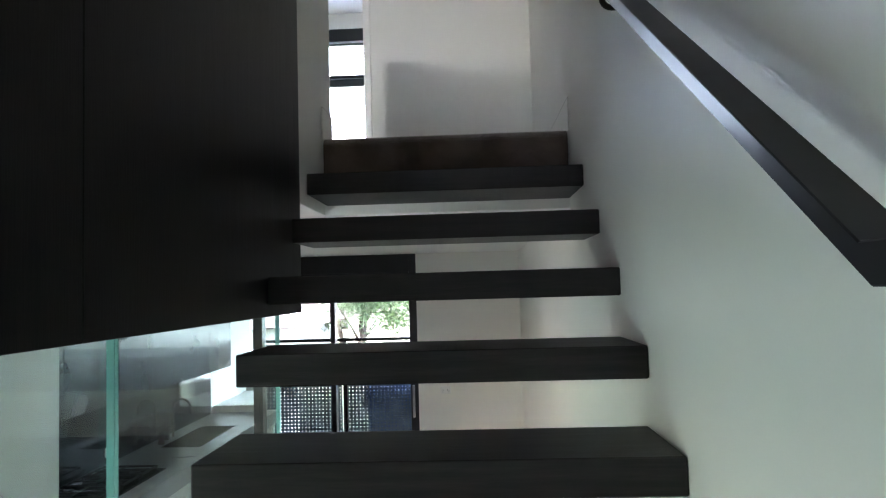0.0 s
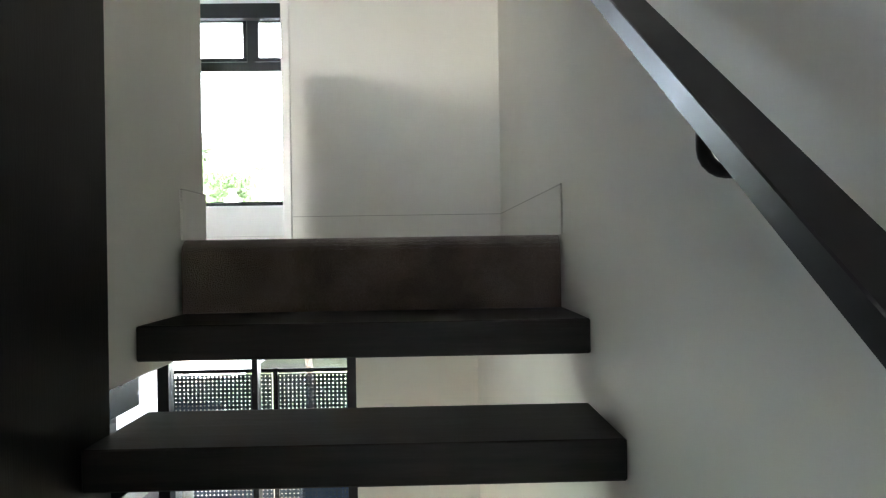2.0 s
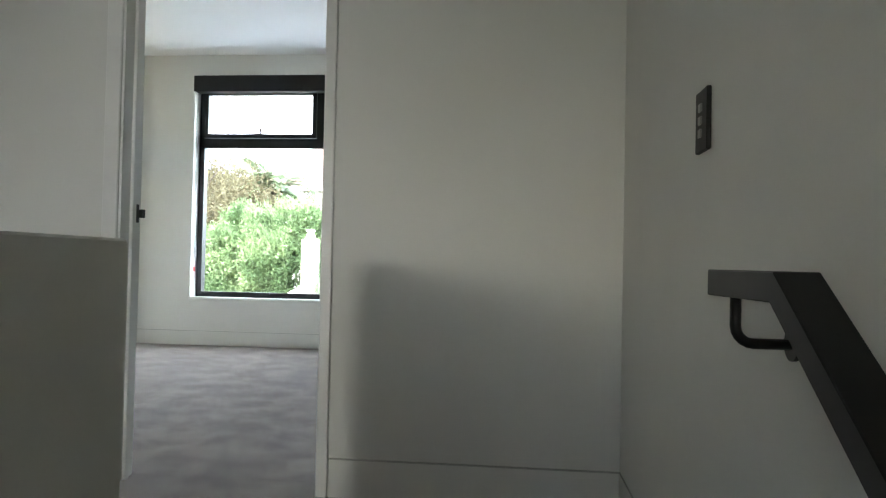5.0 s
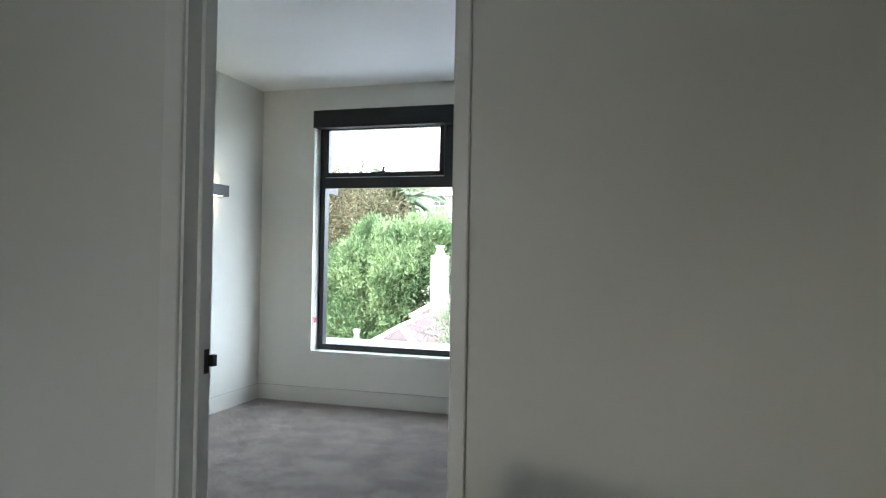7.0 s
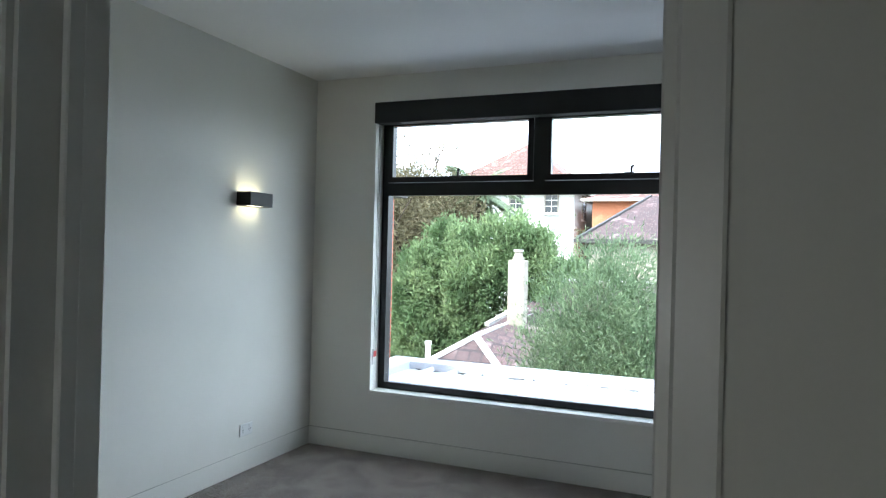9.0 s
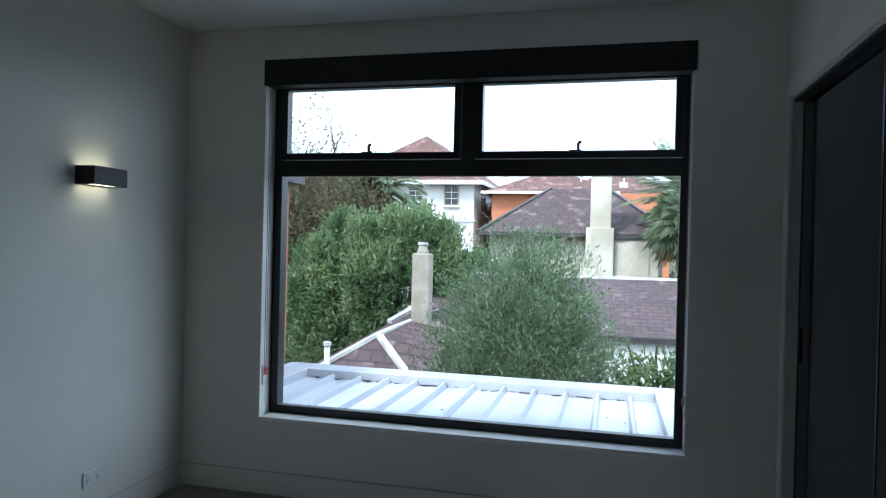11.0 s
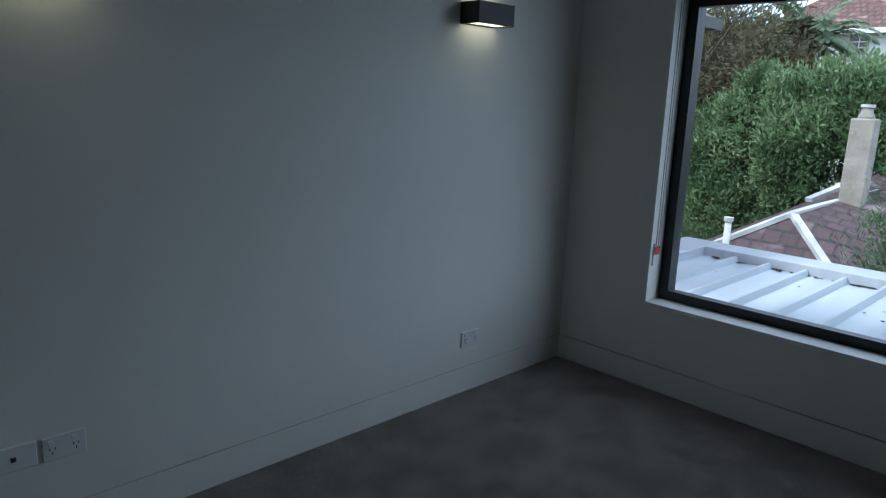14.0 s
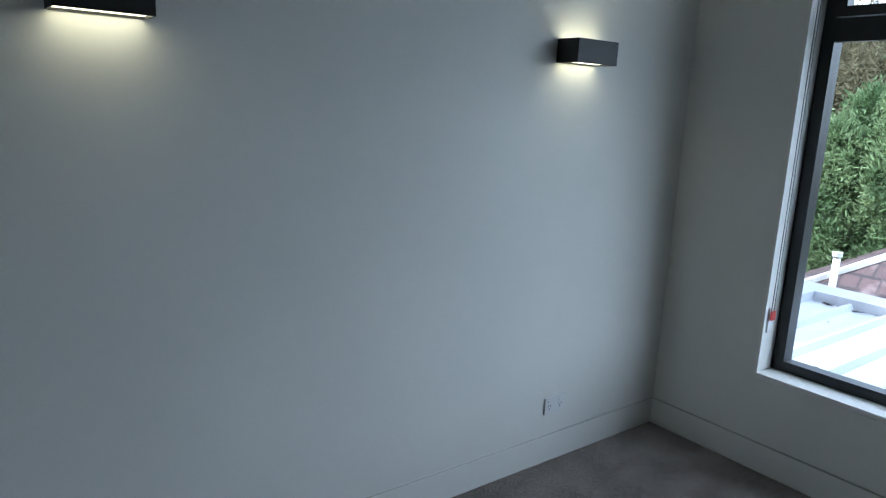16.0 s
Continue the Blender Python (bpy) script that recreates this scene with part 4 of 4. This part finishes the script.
unit = part("air_conditioner", boxes((-11.75, 34.6, 3.2, -11.25, 34.99, 3.6), bevel=0.02), RENDER_W, wh, "white air conditioning unit")
part("grille", boxes((-11.7, 34.585, 3.25, -11.4, 34.5995, 3.55)), GUTTER, unit)
chimney("chimney", "slim white chimney beside the white house", -8.85, 47.3, -8.3, 47.9, 3.0, 7.6, RENDER_W, 0, 1)


# ---- planting ----
def leaves(name, mat, parent, centers, n, length, width, seed, up=0.3, jitter=0.25, shell=0.55, droop=0.0):
    """A crown of many small pointed leaves in uneven clumps."""
    r = np.random.default_rng(seed)
    cen = np.array([c[:3] for c in centers], float)
    rad = np.array([c[3:6] for c in centers], float)
    vol = rad.prod(1)
    # clumps first, so that the outline is uneven and has gaps
    k = max(30, n // 26)
    which = r.choice(len(cen), k, p=vol / vol.sum())
    d = r.normal(size=(k, 3))
    d /= np.linalg.norm(d, axis=1)[:, None]
    rr_ = shell + (1.12 - shell) * r.random(k) ** 0.7
    clump = cen[which] + d * rr_[:, None] * rad[which]
    out = d.copy()
    pick = r.integers(0, k, n)
    size = jitter * (0.5 + r.random(k))
    p = clump[pick] + r.normal(size=(n, 3)) * size[pick][:, None] * 0.5
    axis = out[pick] * 0.6 + r.normal(size=(n, 3)) * 0.6
    axis[:, 2] += up - droop * r.random(n)
    axis /= np.linalg.norm(axis, axis=1)[:, None]
    side = np.cross(axis, r.normal(size=(n, 3)))
    side /= np.linalg.norm(side, axis=1)[:, None]
    nrm = np.cross(side, axis)
    L = length * (0.6 + 0.8 * r.random(n))[:, None]
    W = width * (0.6 + 0.8 * r.random(n))[:, None]
    mid = p + axis * L * 0.45 + nrm * L * 0.06
    v = np.stack([p, mid + side * W, p + axis * L - nrm * L * 0.08, mid - side * W], 1).reshape(-1, 3)
    i = np.arange(n)[:, None] * 4
    f = np.concatenate([i + np.array([[0, 1, 2]]), i + np.array([[0, 2, 3]])], 1).reshape(-1, 3)
    me = bpy.data.meshes.new(name)
    me.from_pydata(v.tolist(), [], f.tolist())
    me.materials.append(mat)
    ob = new(name, me)
    ob.parent = parent
    return ob


def branches(bm, start, aim, length, radius, depth, r, spread=0.6):
    """Limbs that fork."""
    p, d = Vector(start), Vector(aim).normalized()
    pts = [p.copy()]
    for _ in range(4):
        d = (d + Vector((r.gauss(0, 0.12), r.gauss(0, 0.12), r.gauss(0, 0.08)))).normalized()
        p = p + d * length / 4
        pts.append(p.copy())
    tube(bm, pts, radius, 6, radius * 0.55)
    if depth:
        for _ in range(r.choice((2, 3))):
            q = pts[r.choice((2, 3, 4))]
            nd = (d + Vector((r.uniform(-1, 1), r.uniform(-1, 1), r.uniform(-0.3, 0.8))) * spread).normalized()
            branches(bm, q, nd, length * r.uniform(0.55, 0.8), radius * 0.5, depth - 1, r, spread)


def tree(name, label, category, base, height, crown, mat, n, leaf, seed, up=0.3, jitter=0.25, shell=0.5, droop=0.0, depth=2, radius=0.09):
    t = thing(name, label, category)
    bm = bmesh.new()
    branches(bm, base, (0.05, 0.0, 1), height, radius, depth, random.Random(seed), 0.7)
    part("trunk", bm, BARK, t, smooth=True)
    leaves("crown", mat, t, crown, n, leaf[0], leaf[1], seed, up, jitter, shell, droop)
    return t


lumps = random.Random(41)
plumes = []
for _ in range(90):
    a, h = lumps.uniform(0, 6.28), lumps.uniform(-1.7, 1.65)
    w = math.sqrt(max(0.05, 1 - ((h + 0.3) / 2.5) ** 2))
    plumes.append((-6.35 + 1.95 * w * math.cos(a), 16.0 + 0.55 * w * math.sin(a), h, lumps.uniform(0.12, 0.26), 0.2, lumps.uniform(0.35, 0.75)))
tree("hedge_tree", "large bright green bamboo-like hedge tree", "tree", (-6.5, 16.0, LOW), 2.2,
     [(-6.35, 16.1, 0.1, 1.6, 0.5, 1.7), (-7.5, 16.1, -0.5, 1.2, 0.6, 1.6), (-6.5, 16.1, 1.3, 0.7, 0.4, 0.75), (-5.0, 16.3, -0.1, 0.6, 0.4, 0.8), (-6.9, 15.9, -1.6, 1.6, 0.6, 1.0)] + plumes * 5,
     LEAF_HEDGE, 120000, (0.125, 0.02), 11, up=0.7, jitter=0.17, depth=2)
tree("shrub_tree", "loose green shrub behind the cement chimney", "tree", (-4.5, 19.0, LOW), 3.0, [(-5.0, 19.2, 0.35, 0.8, 0.5, 0.9), (-4.0, 19.5, 0.3, 0.8, 0.5, 0.6)],
     LEAF_HEDGE, 9000, (0.15, 0.03), 12, up=0.4, jitter=0.25)
tree("willow_bush", "rounded grey-green fine-leaved bush beside the roof", "bush", (-2.35, 9.9, LOW), 1.5,
     [(-2.35, 9.9, 0.15, 1.0, 0.85, 0.95), (-2.3, 9.9, 0.85, 0.78, 0.6, 0.7), (-1.9, 9.8, -0.4, 0.9, 0.75, 0.9), (-2.8, 10.0, -0.3, 0.85, 0.75, 0.8), (-2.3, 9.95, 1.35, 0.42, 0.35, 0.36)],
     LEAF_WILLOW, 46000, (0.075, 0.008), 13, up=0.75, jitter=0.22, depth=3, shell=0.35)
tree("laurel_bush", "fresh green laurel bush by the cottage wall", "bush", (-0.7, 9.6, LOW), 1.8, [(-0.65, 9.6, -0.5, 0.7, 0.6, 0.65), (-1.5, 9.4, -0.75, 0.5, 0.4, 0.5), (0.1, 9.7, -0.3, 0.7, 0.6, 0.8)],
     LEAF_LAUREL, 9000, (0.09, 0.018), 14, up=0.3, jitter=0.16)
tree("olive_tree", "dull olive-brown tree behind the hedge", "tree", (-8.7, 17.2, LOW), 4.0, [(-8.7, 17.4, 1.4, 1.3, 0.9, 1.7), (-9.5, 18, 2.0, 1.8, 1.2, 1.6), (-7.7, 17.5, 2.1, 1.1, 0.9, 1.0)],
     LEAF_OLIVE, 20000, (0.17, 0.018), 15, up=0.1, jitter=0.4, shell=0.3, depth=3)
tree("green_tree", "dark green tree rising behind the hedge", "tree", (-12.0, 24, LOW), 5.0, [(-11.6, 24, 2.4, 2.3, 1.5, 1.5), (-14.5, 25, 2.6, 2.5, 1.6, 1.7)],
     LEAF_OLIVE, 16000, (0.26, 0.04), 16, up=0.2, jitter=0.5)
bare = thing("bare_tree", "tall nearly bare tree with a few leaves", "tree")
bm = bmesh.new()
branches(bm, (-10.6, 20.5, LOW), (-0.05, 0, 1), 4.2, 0.12, 4, random.Random(23), 0.6)
part("trunk", bm, BARK, bare, smooth=True)
leaves("crown", LEAF_OLIVE, bare, [(-10.6, 20.5, 4.4, 1.3, 1.2, 1.2)], 700, 0.09, 0.03, 17, jitter=0.5)


def feather_palm(name, label, base, crown, n, length, mat, seed, droop=0.9):
    """A palm with arching feather fronds."""
    t = thing(name, label, "palm tree")
    c = Vector(crown)
    r = random.Random(seed)
    part("trunk", tube(bmesh.new(), [base, tuple((Vector(base) + c) / 2 + Vector((0.05, 0, 0))), crown], 0.22, 10, 0.17), BARK, t, smooth=True)
    for i in range(n):
        a, e = i * 2.4 + r.uniform(-0.2, 0.2), r.uniform(-0.1, 1.25)
        d = Vector((math.cos(a) * math.cos(e), math.sin(a) * math.cos(e), math.sin(e)))
        vs, fs = [], []
        p, L = c.copy(), length * r.uniform(0.8, 1.1)
        steps = 26
        for k in range(steps):
            d = (d + Vector((0, 0, -droop / steps * (0.6 + k / steps)))).normalized()
            q = p + d * L / steps
            s = d.cross(Vector((0, 0, 1))).normalized()
            u = s.cross(d)
            b = len(vs)
            vs.extend([p + u * 0.012, q + u * 0.012, q - u * 0.012])
            fs.append((b, b + 1, b + 2))
            w = L * 0.26 * math.sin(math.pi * (0.12 + 0.86 * k / steps)) ** 0.7
            for sd in (-1, 1):
                for off in (0.0, 0.5):
                    o = p + (q - p) * off
                    tip = o + (s * sd * 0.8 + d * 0.55 - Vector((0, 0, 0.1 + r.uniform(0, 0.25)))).normalized() * w
                    b = len(vs)
                    vs.extend([o, (o + tip) / 2 + d * 0.026, tip, (o + tip) / 2 - d * 0.026])
                    fs.extend([(b, b + 1, b + 2), (b, b + 2, b + 3)])
            p = q
        me = bpy.data.meshes.new("frond")
        me.from_pydata([tuple(v) for v in vs], [], fs)
        me.materials.append(mat)
        new("frond", me).parent = t
    return t


def fan_palm(name, label, base, crown, n, length, seed):
    """A palm with round fan leaves, the oldest dry and hanging."""
    t = thing(name, label, "palm tree")
    c = Vector(crown)
    r = random.Random(seed)
    part("trunk", tube(bmesh.new(), [base, crown], 0.16, 10, 0.13), BARK, t, smooth=True)
    for i in range(n):
        a, e = i * 2.4, 1.2 - 2.3 * i / n + r.uniform(-0.15, 0.15)
        d = Vector((math.cos(a) * math.cos(e), math.sin(a) * math.cos(e), math.sin(e)))
        hub = c + d * length * 0.55
        s = d.cross(Vector((0, 0, 1))).normalized()
        u = s.cross(d)
        vs, fs = [tuple(c + u * 0.01), tuple(hub + s * 0.012), tuple(hub - s * 0.012)], [(0, 1, 2)]
        for k in range(23):
            g = radians(-125 + 250 * k / 22)
            ray = (d * math.cos(g) + s * math.sin(g)).normalized()
            L = length * 0.62 * r.uniform(0.85, 1.1)
            mid = hub + ray * L * 0.55 + u * 0.05
            tip = hub + ray * L + Vector((0, 0, -L * r.uniform(0.15, 0.45)))
            w = ray.cross(u).normalized() * 0.05
            b = len(vs)
            vs.extend([tuple(hub), tuple(mid + w), tuple(tip), tuple(mid - w)])
            fs.extend([(b, b + 1, b + 2), (b, b + 2, b + 3)])
        me = bpy.data.meshes.new("fan")
        me.from_pydata(vs, [], fs)
        me.materials.append(LEAF_DRY if e < -0.75 else LEAF_PALM)
        new("fan", me).parent = t
    return t


fan_palm("fan_palm", "fan palm with dry hanging lower leaves", (0.63, 21.5, LOW), (0.63, 21.5, 2.15), 44, 1.05, 31)
feather_palm("feather_palm", "date palm with arching feather fronds", (0.85, 23.0, LOW), (0.85, 23.0, 3.05), 34, 2.1, LEAF_PALM, 32, 0.55)
feather_palm("feather_palm", "drooping feather palm rising behind the hedge", (-7.4, 18.6, LOW), (-7.4, 18.6, 2.75), 34, 1.5, LEAF_PALM, 33, 1.5)

# far tree line closing the view
far = thing("far_trees", "distant dark green trees on the horizon", "trees", kind="stuff")
r_ = random.Random(9)
leaves("foliage", LEAF_OLIVE, far, [(r_.uniform(-60, 30), r_.uniform(62, 75), 1.0, r_.uniform(3, 6), 2, r_.uniform(2.5, 4.2)) for _ in range(34)], 24000, 0.8, 0.2, 18, jitter=0.9)
